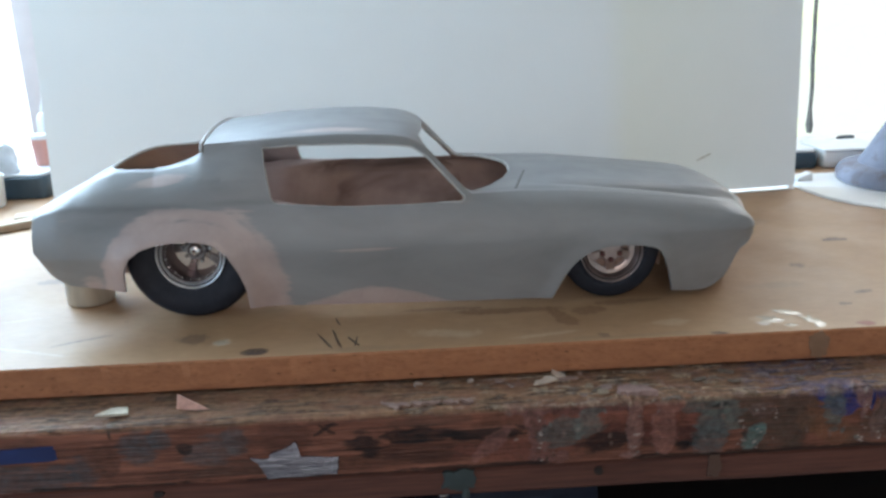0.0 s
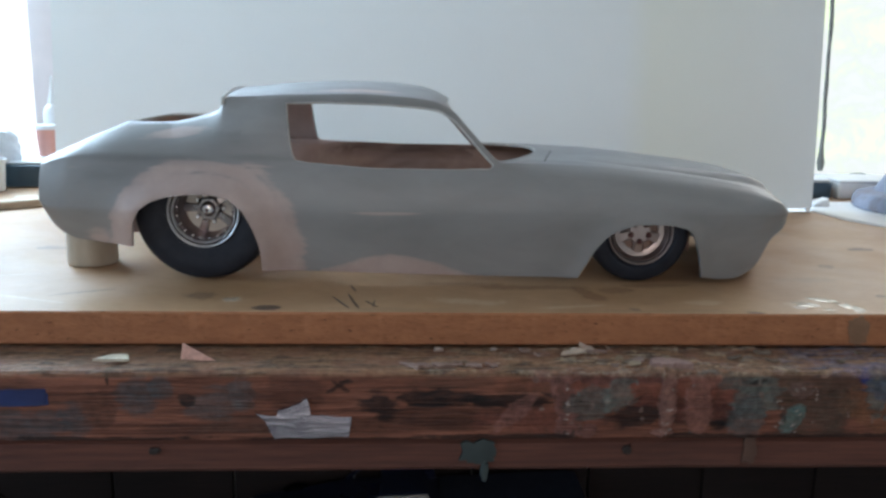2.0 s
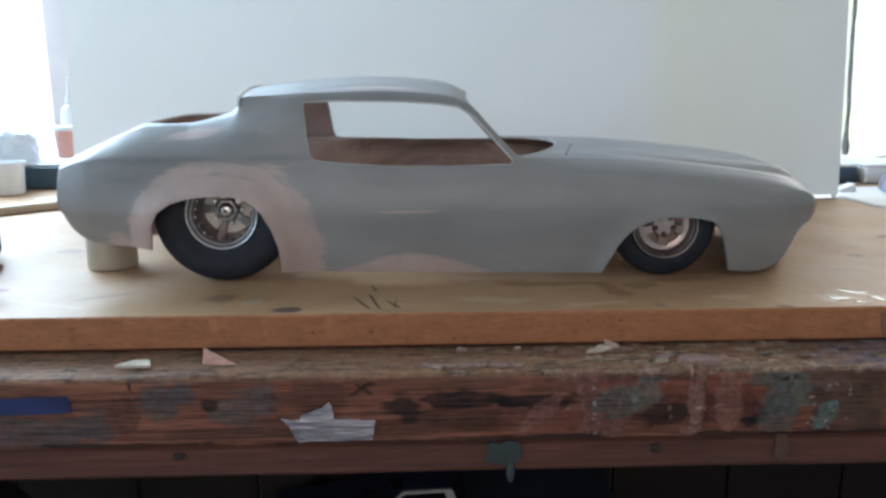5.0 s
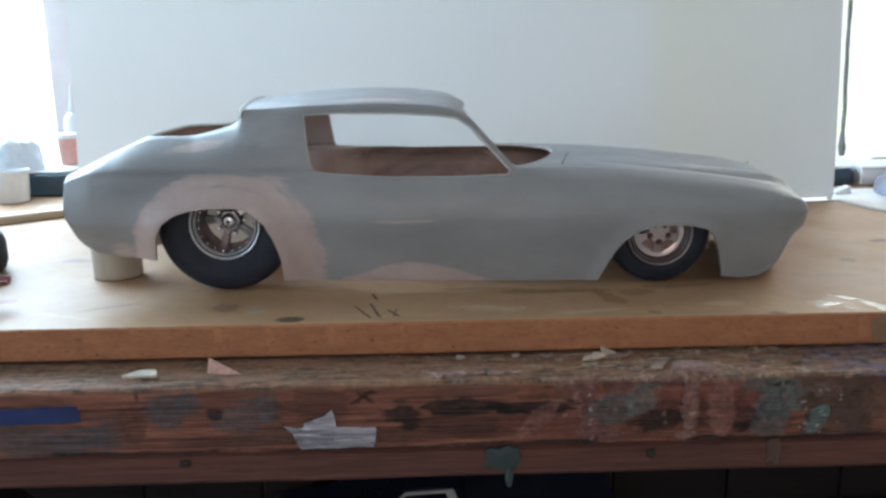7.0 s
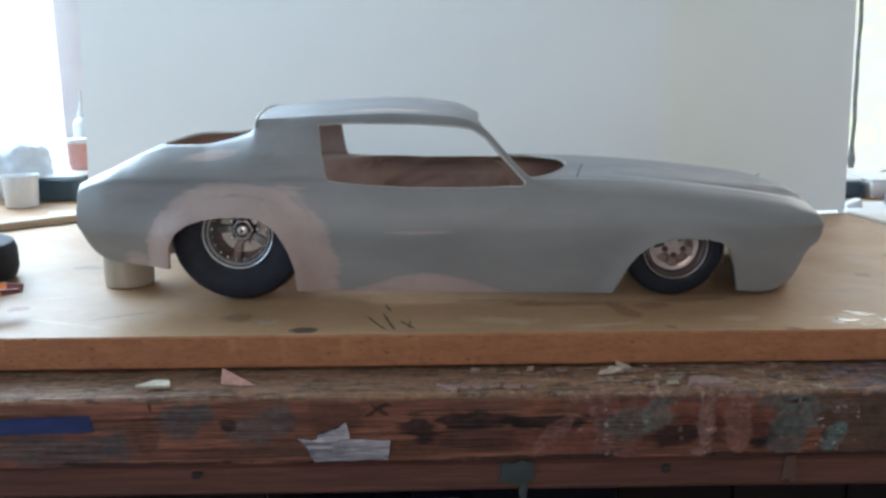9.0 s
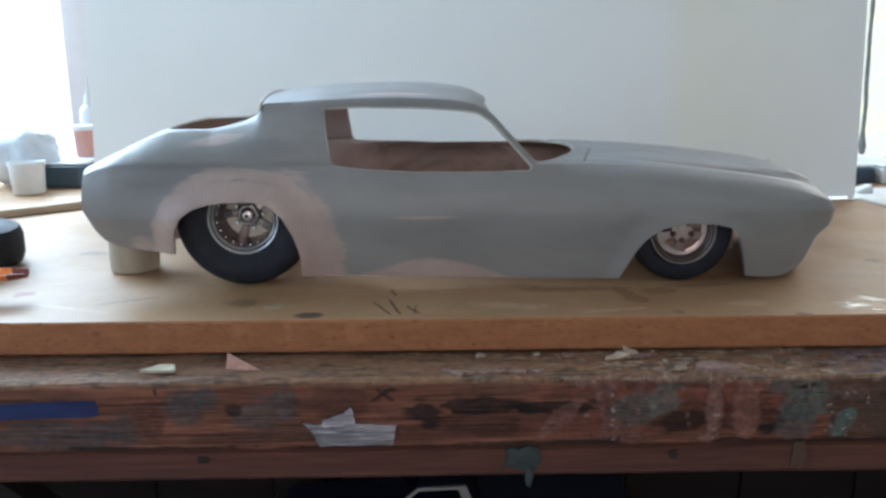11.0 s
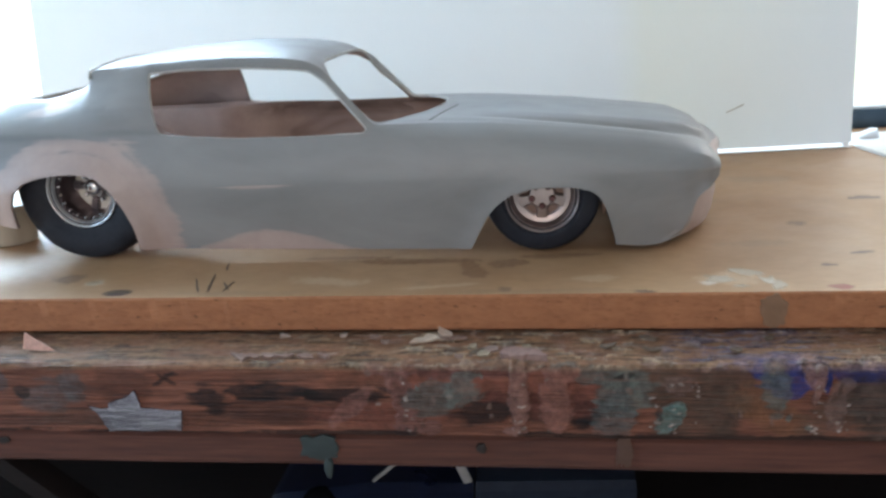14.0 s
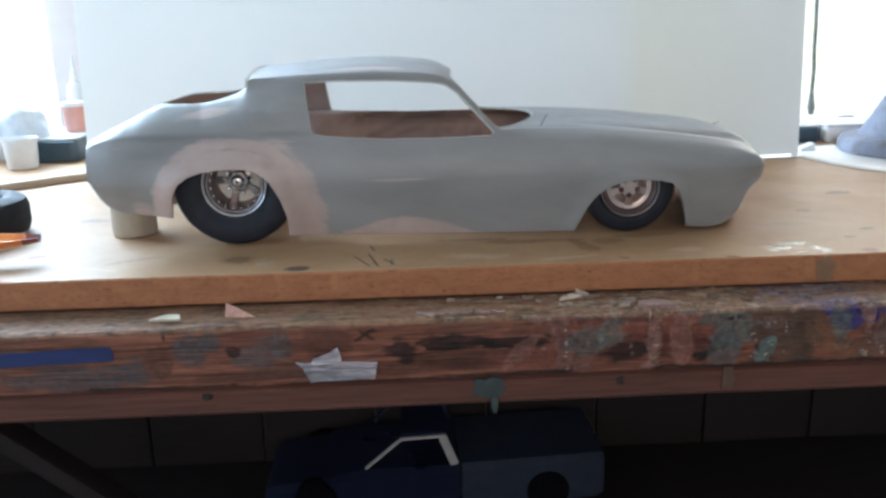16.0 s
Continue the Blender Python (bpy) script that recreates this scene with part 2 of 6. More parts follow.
def board_top():
    """Pale worn board face: blotches, dark stains, scuffs."""
    m, n, l, b = nodes_of("board_face")
    vec = mapped(n, l, (1, 1, 1))
    col = ramp_of(n, l, noise_of(n, l, vec, 9, 7, 0.62, 0.4), [(0.28, (0.328, 0.186, 0.094)), (0.5, (0.380, 0.224, 0.117)), (0.72, (0.42, 0.262, 0.142))])
    fine = ramp_of(n, l, noise_of(n, l, mapped(n, l, (0.35, 1, 1)), 240, 5, 0.7), [(0.3, (0.86, 0.84, 0.82)), (0.7, (1.05, 1.05, 1.05))])
    col = mix_of(n, l, 0.8, col, fine, "MULTIPLY")
    st = ramp_of(n, l, noise_of(n, l, mapped(n, l, (0.8, 1.6, 1)), 20, 5, 0.6, 1.0), [(0.63, (0, 0, 0)), (0.74, (1, 1, 1))])
    col = mix_of(n, l, mix_of(n, l, 0.30, (0, 0, 0), st), col, (0.22, 0.12, 0.06))
    sp = ramp_of(n, l, noise_of(n, l, vec, 95, 3, 0.5), [(0.73, (0, 0, 0)), (0.77, (1, 1, 1))])
    col = mix_of(n, l, mix_of(n, l, 0.5, (0, 0, 0), sp), col, (0.20, 0.11, 0.06))
    at = n.new("ShaderNodeAttribute")
    at.attribute_name = "paint"
    wear = ramp_of(n, l, noise_of(n, l, vec, 330, 5, 0.7), [(0.30, (0.55, 0.55, 0.55)), (0.55, (1, 1, 1))])
    k = n.new("ShaderNodeMath")
    k.operation = "MULTIPLY"
    l.new(at.outputs["Alpha"], k.inputs[0])
    l.new(wear, k.inputs[1])
    col = mix_of(n, l, k.outputs[0], col, at.outputs["Color"])
    l.new(col, b.inputs["Base Color"])
    r = ramp_of(n, l, noise_of(n, l, vec, 16, 6, 0.6, 0.5), [(0.3, (0.45,) * 3), (0.7, (0.60,) * 3)])
    l.new(r, b.inputs["Roughness"])
    b.inputs["Specular IOR Level"].default_value = 0.55
    bump_of(n, l, b, noise_of(n, l, vec, 190, 6), 0.12, 0.0006)
    return m


M_BOARD = board_top()


# ---------- builders ----------
def link(name, bm, materials, parent=None, label="", smooth=40.0):
    me = bpy.data.meshes.new(name)
    bmesh.ops.recalc_face_normals(bm, faces=bm.faces)
    if smooth:
        for f in bm.faces:
            f.smooth = True
        for e in bm.edges:
            if len(e.link_faces) == 2 and e.calc_face_angle(0) > radians(smooth):
                e.smooth = False
    bm.to_mesh(me)
    bm.free()
    for m in materials if isinstance(materials, (list, tuple)) else [materials]:
        me.materials.append(m)
    ob = new(name, me)
    if parent:
        ob.parent = parent
    if label:
        ob["label"] = label
    return ob


def part(name, bm, material, parent, label="", smooth=40.0):
    return link(name, bm, material, parent, label, smooth)


def thing(name, label, category, at=(0, 0, 0), group="", kind=""):
    ob = new(name)
    ob.location = at
    ob.empty_display_size = 0.02
    return tagged(ob, label, category, group, kind)


def box(bm, x0, x1, y0, y1, z0, z1, bevel=0.0, m=None, mat_index=0):
    got = bmesh.ops.create_cube(bm, size=1.0)
    t = Matrix.LocRotScale(((x0 + x1) / 2, (y0 + y1) / 2, (z0 + z1) / 2), None, (x1 - x0, y1 - y0, z1 - z0))
    bmesh.ops.transform(bm, matrix=t, verts=got["verts"])
    faces = {f for v in got["verts"] for f in v.link_faces}
    if bevel:
        edges = {e for f in faces for e in f.edges}
        got = bmesh.ops.bevel(bm, geom=list(edges), offset=bevel, segments=2, profile=0.5, affect="EDGES")
        faces = set(got["faces"]) | {f for f in faces if f.is_valid}
    if m is not None:
        bmesh.ops.transform(bm, matrix=m, verts=list({v for f in faces for v in f.verts}))
    for f in faces:
        f.material_index = mat_index
    return bm


def lathe(bm, profile, seg=48, axis="y", m=None, mat_index=0):
    """Turns (radius, height) pairs round an axis."""
    rings = []
    for r, h in profile:
        ring = []
        for i in range(seg):
            a = 2 * math.pi * i / seg
            c, s = r * math.cos(a), r * math.sin(a)
            p = Vector((c, h, s)) if axis == "y" else Vector((c, s, h))
            ring.append(bm.verts.new(m @ p if m else p))
        rings.append(ring)
    for a, b in zip(rings, rings[1:]):
        for i in range(seg):
            f = bm.faces.new((a[i], a[(i + 1) % seg], b[(i + 1) % seg], b[i]))
            f.material_index = mat_index
    return rings


def closed(bm, rings):
    for ring in (rings[0], rings[-1]):
        bm.faces.new(ring)


def loft_beam(bm, x0, x1, y0, y1, z0, z1, r, amp, nx, seed=0.0, top=None):
    """A long rounded bar along x with a worn, uneven surface. top: material index of its upper side."""
    sec = []
    ny, nz = 8, 8
    for i in range(ny):
        sec.append((y0 + r + (y1 - y0 - 2 * r) * i / (ny - 1), z0))
    for i in range(nz):
        sec.append((y1, z0 + r + (z1 - z0 - 2 * r) * i / (nz - 1)))
    for i in range(ny):
        sec.append((y1 - r - (y1 - y0 - 2 * r) * i / (ny - 1), z1))
    for i in range(nz):
        sec.append((y0, z1 - r - (z1 - z0 - 2 * r) * i / (nz - 1)))
    rings = []
    for k in range(nx + 1):
        x = x0 + (x1 - x0) * k / nx
        ring = []
        for y, z in sec:
            d = noise.noise((x * 9 + seed, y * 30, z * 30)) + 0.5 * noise.noise((x * 45 + seed, y * 80, z * 80))
            e = noise.noise((x * 7 + seed + 5, y * 20, z * 20))
            ring.append(bm.verts.new((x, y + amp * d, z + amp * e)))
        rings.append(ring)
    n = len(sec)
    for a, b in zip(rings, rings[1:]):
        for i in range(n):
            f = bm.faces.new((a[i], a[(i + 1) % n], b[(i + 1) % n], b[i]))
            if top is not None and ny + nz - 1 <= i < 2 * ny + nz:
                f.material_index = top
    closed(bm, rings)
    return bm


def blob_outline(w, h, seed, n=26, rough=0.28):
    out = []
    for i in range(n):
        a = 2 * math.pi * i / n
        c, s = math.cos(a), math.sin(a)
        k = 1 + rough * noise.noise((c * 1.3 + seed * 3.1, s * 1.3, seed)) + rough * 0.6 * noise.noise((c * 4 + seed, s * 4, 7.0))
        c, s = math.copysign(abs(c) ** 0.75, c), math.copysign(abs(s) ** 0.75, s)
        out.append((0.5 * w * c * k, 0.5 * h * s * k))
    return out


def slab(bm, outline, frame_m, thick, dome=0.0):
    """A thin patch over an outline in the plane of frame_m, raised along its z."""
    low = [bm.verts.new(frame_m @ Vector((x, y, -0.001))) for x, y in outline]
    mid = [bm.verts.new(frame_m @ Vector((x * 0.97, y * 0.97, thick))) for x, y in outline]
    inn = [bm.verts.new(frame_m @ Vector((x * 0.6, y * 0.6, thick + dome * (0.6 + 0.5 * noise.noise((x * 300, y * 300, 1)))))) for x, y in outline]
    n = len(outline)
    for a, b in ((low, mid), (mid, inn)):
        for i in range(n):
            bm.faces.new((a[i], a[(i + 1) % n], b[(i + 1) % n], b[i]))
    bm.faces.new(inn)
    return bm


FRONT = Matrix(((1, 0, 0, 0), (0, 0, -1, 0), (0, 1, 0, 0), (0, 0, 0, 1)))  # patch x, y -> world x, z; raised to -y


# ---------- room ----------
WY = 0.86  # inner face of the window wall


def room():
    bm = bmesh.new()
    box(bm, -1.75, 2.6, -2.5, 1.2, -0.1, 0.0)
    tagged(link("floor", bm, M_FLOOR), "grey concrete workshop floor", "floor", kind="structure")
    bm = bmesh.new()
    box(bm, -1.75, 2.6, -2.5, 1.2, 2.5, 2.6)
    tagged(link("ceiling", bm, M_WALL), "plain off-white ceiling", "ceiling", kind="structure")
    bm = bmesh.new()
    # unseen pier at x 0.38 to 0.64, added to shade the card's back
    for x0, x1, z0, z1 in ((-1.65, 2.5, 0.0, 0.90), (-1.65, 2.5, 2.15, 2.5), (-1.65, -1.6, 0.90, 2.15), (0.38, 0.64, 0.90, 2.15), (2.1, 2.5, 0.90, 2.15)):
        box(bm, x0, x1, WY, WY + 0.14, z0, z1)
    tagged(link("wall_north", bm, M_WALL), "plain wall with a wide bright window", "wall", kind="structure")
    bm = bmesh.new()
    for y0, y1, z0, z1 in ((-2.5, 1.2, 0.0, 1.0), (-2.5, 1.2, 2.2, 2.5), (-2.5, -1.4, 1.0, 2.2), (-0.15, 1.2, 1.0, 2.2)):
        box(bm, -1.75, -1.65, y0, y1, z0, z1)
    tagged(link("wall_west", bm, M_WALL), "plain off-white wall with an unseen window opening", "wall", kind="structure")
    bm = bmesh.new()
    box(bm, 2.5, 2.6, -2.5, 1.2, 0.0, 2.5)
    tagged(link("wall_east", bm, M_WALL), "plain off-white wall", "wall", kind="structure")
    bm = bmesh.new()
    # this opening is unseen, added for the south fill lamp
    for x0, x1, z0, z1 in ((-1.65, 2.5, 0.0, 1.0), (-1.65, 2.5, 2.2, 2.5), (-1.65, -1.4, 1.0, 2.2), (0.9, 2.5, 1.0, 2.2)):
        box(bm, x0, x1, -2.5, -2.36, z0, z1)
    tagged(link("wall_south", bm, M_WALL), "plain off-white wall with an unseen window opening", "wall", kind="structure")
    for i, (x0, x1, bar) in enumerate(((-1.6, 0.38, -0.480), (0.64, 2.1, 1.5))):
        win = thing(f"window_{i + 1}", "bright daylit window with a grey painted frame", "window", ((x0 + x1) / 2, WY, 0.9), kind="structure")
        o = win.location
        for nm, a0, a1, b0, b1 in (("window_frame", x0, x1, 0.90, 0.93), ("window_frame", x0, x1, 2.10, 2.15), ("window_frame", x0, x0 + 0.05, 0.93, 2.10),
                                   ("window_frame", x1 - 0.05, x1, 0.93, 2.10), ("mullion", bar, bar + 0.064, 0.93, 2.10)):
            bm = bmesh.new()
            box(bm, a0 - o.x, a1 - o.x, 0.02, 0.09, b0 - o.z, b1 - o.z, 0.004)
            part(nm, bm, M_MULLION if nm == "mullion" else M_FRAME, win)


def outdoors():
    """A far, overexposed sheet of sky with pale foliage."""
    m, n, l, b = nodes_of("bright_outdoors")
    f = noise_of(n, l, mapped(n, l, (1, 1, 1.4)), 5.5, 8, 0.7, 0.3)
    col = ramp_of(n, l, f, [(0.40, (0.86, 0.95, 1.0)), (0.62, (1.0, 1.0, 1.0)), (0.70, (0.30, 0.36, 0.24))])
    sp = n.new("ShaderNodeSeparateXYZ")
    l.new(mapped(n, l, (0.1, 0.1, 0.1)), sp.inputs[0])
    hedge = ramp_of(n, l, sp.outputs["X"], [(0.06, (0, 0, 0)), (0.17, (1, 1, 1))])
    leaves = ramp_of(n, l, noise_of(n, l, mapped(n, l, (1, 1, 1.2)), 4.0, 9, 0.75, 0.4), [(0.36, (0.70, 0.80, 0.52)), (0.50, (0.56, 0.60, 0.54)), (0.60, (0.60, 0.62, 0.60))])
    col = mix_of(n, l, hedge, col, leaves)
    e = n.new("ShaderNodeEmission")
    e.inputs["Strength"].default_value = 1.85
    l.new(col, e.inputs["Color"])
    l.new(e.outputs[0], n["Material Output"].inputs["Surface"])
    bm = bmesh.new()
    box(bm, -7, 8, 4.4, 4.42, -1.5, 5.0)
    tagged(link("backdrop", bm, m), "overexposed pale sky and foliage outside", "backdrop", kind="structure")


room()
outdoors()


# ---------- workbench ----------
TEAL, PINK, DARK, BLUE = (0.068, 0.088, 0.082), (0.20, 0.092, 0.076), (0.006, 0.005, 0.006), (0.014, 0.030, 0.15)
SPLATS = []  # dried paint on the beam's face


def splat(colour, cover, thick, *places):
    """places: x, height against the board's top, width, height, turn."""
    SPLATS.extend((*p, colour, cover, thick) for p in places)


# thin washes and stains on the wood
splat((0.042, 0.054, 0.062), 0.75, 0.0, (-0.120, -0.0625, 0.095, 0.020, 0), (-0.074, -0.0600, 0.022, 0.024, 0))
splat((0.052, 0.060, 0.066), 0.80, 0.0, (-0.035, -0.0420, 0.028, 0.026, 0), (-0.022, -0.0380, 0.016, 0.018, 8))
splat((0.078, 0.074, 0.076), 0.70, 0.0, (0.014, -0.0475, 0.038, 0.020, 15), (0.031, -0.0410, 0.018, 0.022, 10))
splat((0.040, 0.016, 0.012), 0.6, 0.0, (0.160, -0.0560, 0.120, 0.014, 0), (0.060, -0.0400, 0.060, 0.020, 5), (0.140, -0.0620, 0.110, 0.010, 0), (-0.058, -0.052, 0.016, 0.034, 0), (0.005, -0.066, 0.10, 0.006, 0))
splat((0.105, 0.042, 0.026), 0.7, 0.0, (-0.064, -0.052, 0.022, 0.026, -8), (0.215, -0.038, 0.05, 0.014, 0), (0.105, -0.062, 0.05, 0.012, 3))
splat((0.040, 0.034, 0.040), 0.8, 0.0, (0.285, -0.0300, 0.070, 0.012, 0), (0.503, -0.0500, 0.036, 0.040, 0))
splat((0.052, 0.028, 0.022), 0.7, 0.0, (0.423, -0.0450, 0.034, 0.050, 10), (0.545, -0.0480, 0.034, 0.046, 0))
splat((0.155, 0.068, 0.034), 0.75, 0.0, (0.452, -0.0585, 0.036, 0.024, -8), (0.438, -0.0480, 0.024, 0.022, 0))
# dark marks: a brushed streak, blots, a crossed stroke and a tick
splat(DARK, 1.0, 0.0, (0.1190, -0.0490, 0.028, 0.0200, 0), (0.155, -0.0450, 0.070, 0.0125, -2), (0.205, -0.0465, 0.080, 0.0100, -1), (0.236, -0.0435, 0.026, 0.0045, -10), (0.345, -0.0555, 0.021, 0.020, 0))
splat(DARK, 0.9, 0.0, (0.290, -0.0545, 0.048, 0.019, 8), (0.322, -0.0545, 0.030, 0.016, 0))
splat((0.012, 0.009, 0.009), 1.0, 0.0, (-0.0050, -0.0460, 0.011, 0.010, 0), (-0.054, -0.0300, 0.0028, 0.014, 6), (-0.052, -0.0240, 0.006, 0.003, 20))
splat((0.022, 0.012, 0.010), 0.95, 0.0, (0.0905, -0.037, 0.021, 0.0034, 32), (0.0925, -0.036, 0.016, 0.0030, -35), (0.0965, -0.0335, 0.010, 0.0022, 0))
# blue paint
splat(BLUE, 1.0, 0.0004, (0.4580, -0.0225, 0.052, 0.014, 0), (0.4625, -0.0330, 0.034, 0.028, 0), (0.4780, -0.0345, 0.006, 0.024, 4), (0.4440, -0.0260, 0.012, 0.014, 0))
splat((0.015, 0.022, 0.10), 0.9, 0.0, (0.497, -0.0300, 0.036, 0.014, 0), (0.520, -0.027, 0.03, 0.008, 0))
# reddish and olive washes over the worn end
splat((0.150, 0.046, 0.032), 0.6, 0.0, (0.270, -0.0380, 0.090, 0.028, 0), (0.335, -0.0420, 0.06, 0.034, 0), (0.225, -0.0600, 0.08, 0.018, 0))
splat((0.060, 0.046, 0.034), 0.65, 0.0, (0.410, -0.0500, 0.050, 0.050, 0), (0.500, -0.0560, 0.070, 0.034, 0), (0.385, -0.0380, 0.03, 0.030, 0))
splat((0.050, 0.034, 0.026), 0.45, 0.0, (-0.16, -0.045, 0.12, 0.03, 0), (0.045, -0.064, 0.09, 0.012, 0), (0.170, -0.034, 0.07, 0.010, 0))
# pink filler runs
splat(PINK, 0.75, 0.0003, (0.208, -0.0545, 0.042, 0.010, 42), (0.228, -0.0290, 0.034, 0.010, -12))
splat((0.150, 0.072, 0.062), 0.8, 0.0007, (0.2375, -0.0400, 0.017, 0.036, 10), (0.2440, -0.0630, 0.015, 0.026, -12), (0.256, -0.0675, 0.012, 0.010, 30))
splat((0.22, 0.115, 0.095), 0.92, 0.0018, (0.3085, -0.0430, 0.0105, 0.052, -1), (0.308, -0.0235, 0.027, 0.0115, 0), (0.3075, -0.0690, 0.014, 0.005, 0), (0.4715, -0.0305, 0.012, 0.024, 12), (0.4735, -0.0420, 0.006, 0.016, -10))
splat((0.20, 0.088, 0.068), 0.9, 0.0012, (0.3300, -0.0480, 0.0155, 0.046, 4), (0.335, -0.0310, 0.022, 0.014, 15))
splat((0.16, 0.10, 0.085), 0.65, 0.0008, (0.400, -0.0400, 0.018, 0.012, 0), (0.484, -0.0540, 0.012, 0.030, 8), (0.530, -0.0480, 0.016, 0.040, 0), (0.486, -0.0400, 0.014, 0.008, 20))
# teal and grey-green smears
splat(TEAL, 0.72, 0.0004, (0.2600, -0.0485, 0.036, 0.020, 10), (0.3590, -0.0335, 0.034, 0.015, -6))
splat((0.098, 0.112, 0.102), 0.80, 0.0007, (0.2760, -0.0435, 0.020, 0.026, -32), (0.3690, -0.0440, 0.032, 0.030, -14), (0.4520, -0.0400, 0.015, 0.034, 4))
splat((0.066, 0.076, 0.076), 0.78, 0.0010, (0.3650, -0.0600, 0.024, 0.030, -8))
splat((0.100, 0.150, 0.138), 0.95, 0.0012, (0.3950, -0.0595, 0.012, 0.022, -20), (0.3985, -0.0520, 0.009, 0.007, 10))
splat(DARK, 0.9, 0.0, (0.3685, -0.0333, 0.012, 0.0035, 12))
random.seed(11)
for _ in range(48):
    shade = random.choice(((0.17, 0.11, 0.09), (0.16, 0.105, 0.09), (0.20, 0.17, 0.15), (0.03, 0.02, 0.02), (0.03, 0.02, 0.02), (0.10, 0.12, 0.115)))
    SPLATS.append((random.uniform(0.22, 0.56), random.uniform(-0.071, -0.026), random.uniform(0.0012, 0.0036), random.uniform(0.0015, 0.0060), random.uniform(-30, 30), shade, 0.75, 0.0003))
# glints along the drips, put into the colour as pale specks
for x, n in ((0.3085, 9), (0.385, 7), (0.398, 8), (0.409, 8), (0.474, 9), (0.488, 9), (0.242, 6), (0.53, 7)):
    for _ in range(n):
        SPLATS.append((x + random.uniform(-0.003, 0.003), random.uniform(-0.070, -0.036), random.uniform(0.0012, 0.0034), random.uniform(0.0009, 0.0018), random.uniform(-25, 25), (0.36, 0.29, 0.26), 0.9, 0.0007))
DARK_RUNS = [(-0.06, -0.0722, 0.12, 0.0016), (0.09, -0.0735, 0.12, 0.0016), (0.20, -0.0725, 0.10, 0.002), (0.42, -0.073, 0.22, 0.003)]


def worn_beam():
    """The bench's front beam: a finely divided bar whose face carries dried paint and whose ledge is crusted."""
    y0, y1, z0, z1, r = -0.045, 0.055, 0.9268, 0.9735, 0.005
    sec = [(y0, z0 + (z1 - r - z0) * i / 56) for i in range(57)]
    sec += [(y0 + r - r * math.cos(a), z1 - r + r * math.sin(a)) for a in (math.pi / 2 * k / 7 for k in range(1, 8))]
    sec += [(y0 + r + (0.010 - y0 - r) * i / 46, z1) for i in range(1, 47)]
    sec += [(y1, z1), (y1, z0)]
    xs = list(np.arange(-1.15, -0.27, 0.02)) + list(np.arange(-0.27, 0.66, 0.00075)) + list(np.arange(0.66, 1.501, 0.02))
    nx, ns = len(xs), len(sec)
    X = np.repeat(np.array(xs), ns)
    Y = np.tile(np.array([s[0] for s in sec]), nx)
    H = np.tile(np.array([s[1] for s in sec]), nx)
    n1 = np.array([noise.noise((x * 55, y * 55, h * 75)) for x, y, h in zip(X, Y, H)])
    n2 = np.array([noise.fractal((x * 110 + 9, y * 130, h * 150), 0.7, 2.3, 4) for x, y, h in zip(X, Y, H)]) * 0.75
    n3 = np.array([noise.noise((x * 30, y * 420, h * 420 + 4)) for x, y, h in zip(X, Y, H)])
    n4 = np.array([noise.fractal((x * 55, y * 260 + 3, h * 260), 0.6, 2.4, 5) for x, y, h in zip(X, Y, H)])
    col, alpha, rise = np.zeros((len(X), 3)), np.zeros(len(X)), np.zeros(len(X))
    S = H - 1.0 + np.maximum(0, (Y - y0)) * 0.6  # unrolled height over the rounded edge

    def cover(c, k):
        k = np.clip(k, 0, 1)[:, None]
        old = alpha[:, None]
        total = k + old * (1 - k)
        col[:] = np.where(total > 1e-4, (np.array(c) * k + col * old * (1 - k)) / np.maximum(total, 1e-4), col)
        alpha[:] = total[:, 0]

    face = Y < -0.030
    for x, z, w, h, turn, c, strength, thick in SPLATS:
        ca, sa = math.cos(radians(turn)), math.sin(radians(turn))
        u, v = X - x, S - z
        d = np.sqrt(((u * ca + v * sa) / (0.5 * w)) ** 2 + ((v * ca - u * sa) / (0.5 * h)) ** 2)
        d = d + 0.40 * n1 + 0.34 * n2 + 0.30 * n3
        k = np.clip((1.10 - d) / (0.17 if thick else 0.28), 0, 1) * face * (0.86 + 0.28 * n2)
        cover(c, strength * k)
        rise += 1.1 * thick * k * (0.8 + 0.55 * n2)
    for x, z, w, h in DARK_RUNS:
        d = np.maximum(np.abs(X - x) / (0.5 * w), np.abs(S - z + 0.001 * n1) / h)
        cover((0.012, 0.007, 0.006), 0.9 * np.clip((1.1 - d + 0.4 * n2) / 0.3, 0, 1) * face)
    # the crusted ledge
    ledge = np.clip((H - (z1 - 0.0045)) / 0.003, 0, 1)
    thickly = np.clip((X - 0.06) / 0.22, 0.18, 1)
    cover((0.275, 0.175, 0.102), 0.75 * ledge * np.clip(0.75 + 0.5 * n1, 0, 1))
    cover((0.040, 0.024, 0.017), 0.78 * ledge * np.clip((0.5 * n1 + 0.9 * n3 + 0.5 * n4 - 0.12) / 0.18, 0, 1))
    flakes = ledge * thickly * np.clip((0.55 * n2 + 0.75 * n4 - 0.30) / 0.14, 0, 1)
    cover((0.42, 0.32, 0.215), 0.9 * flakes)
    cover((0.24, 0.21, 0.185), 0.5 * ledge * thickly * np.clip((n4 - 0.8 * n2 - 0.35) / 0.2, 0, 1))
    cover((0.24, 0.155, 0.13), 0.6 * ledge * thickly * np.clip((n2 - n1 - 0.45) / 0.2, 0, 1))
    blue = ledge * np.clip((1.1 - np.abs(X - 0.44) / 0.045 + 0.6 * n1 + 0.4 * n2) / 0.4, 0, 1)
    cover((0.030, 0.045, 0.14), 0.45 * blue * np.clip((n4 + 0.15) / 0.3, 0, 1))
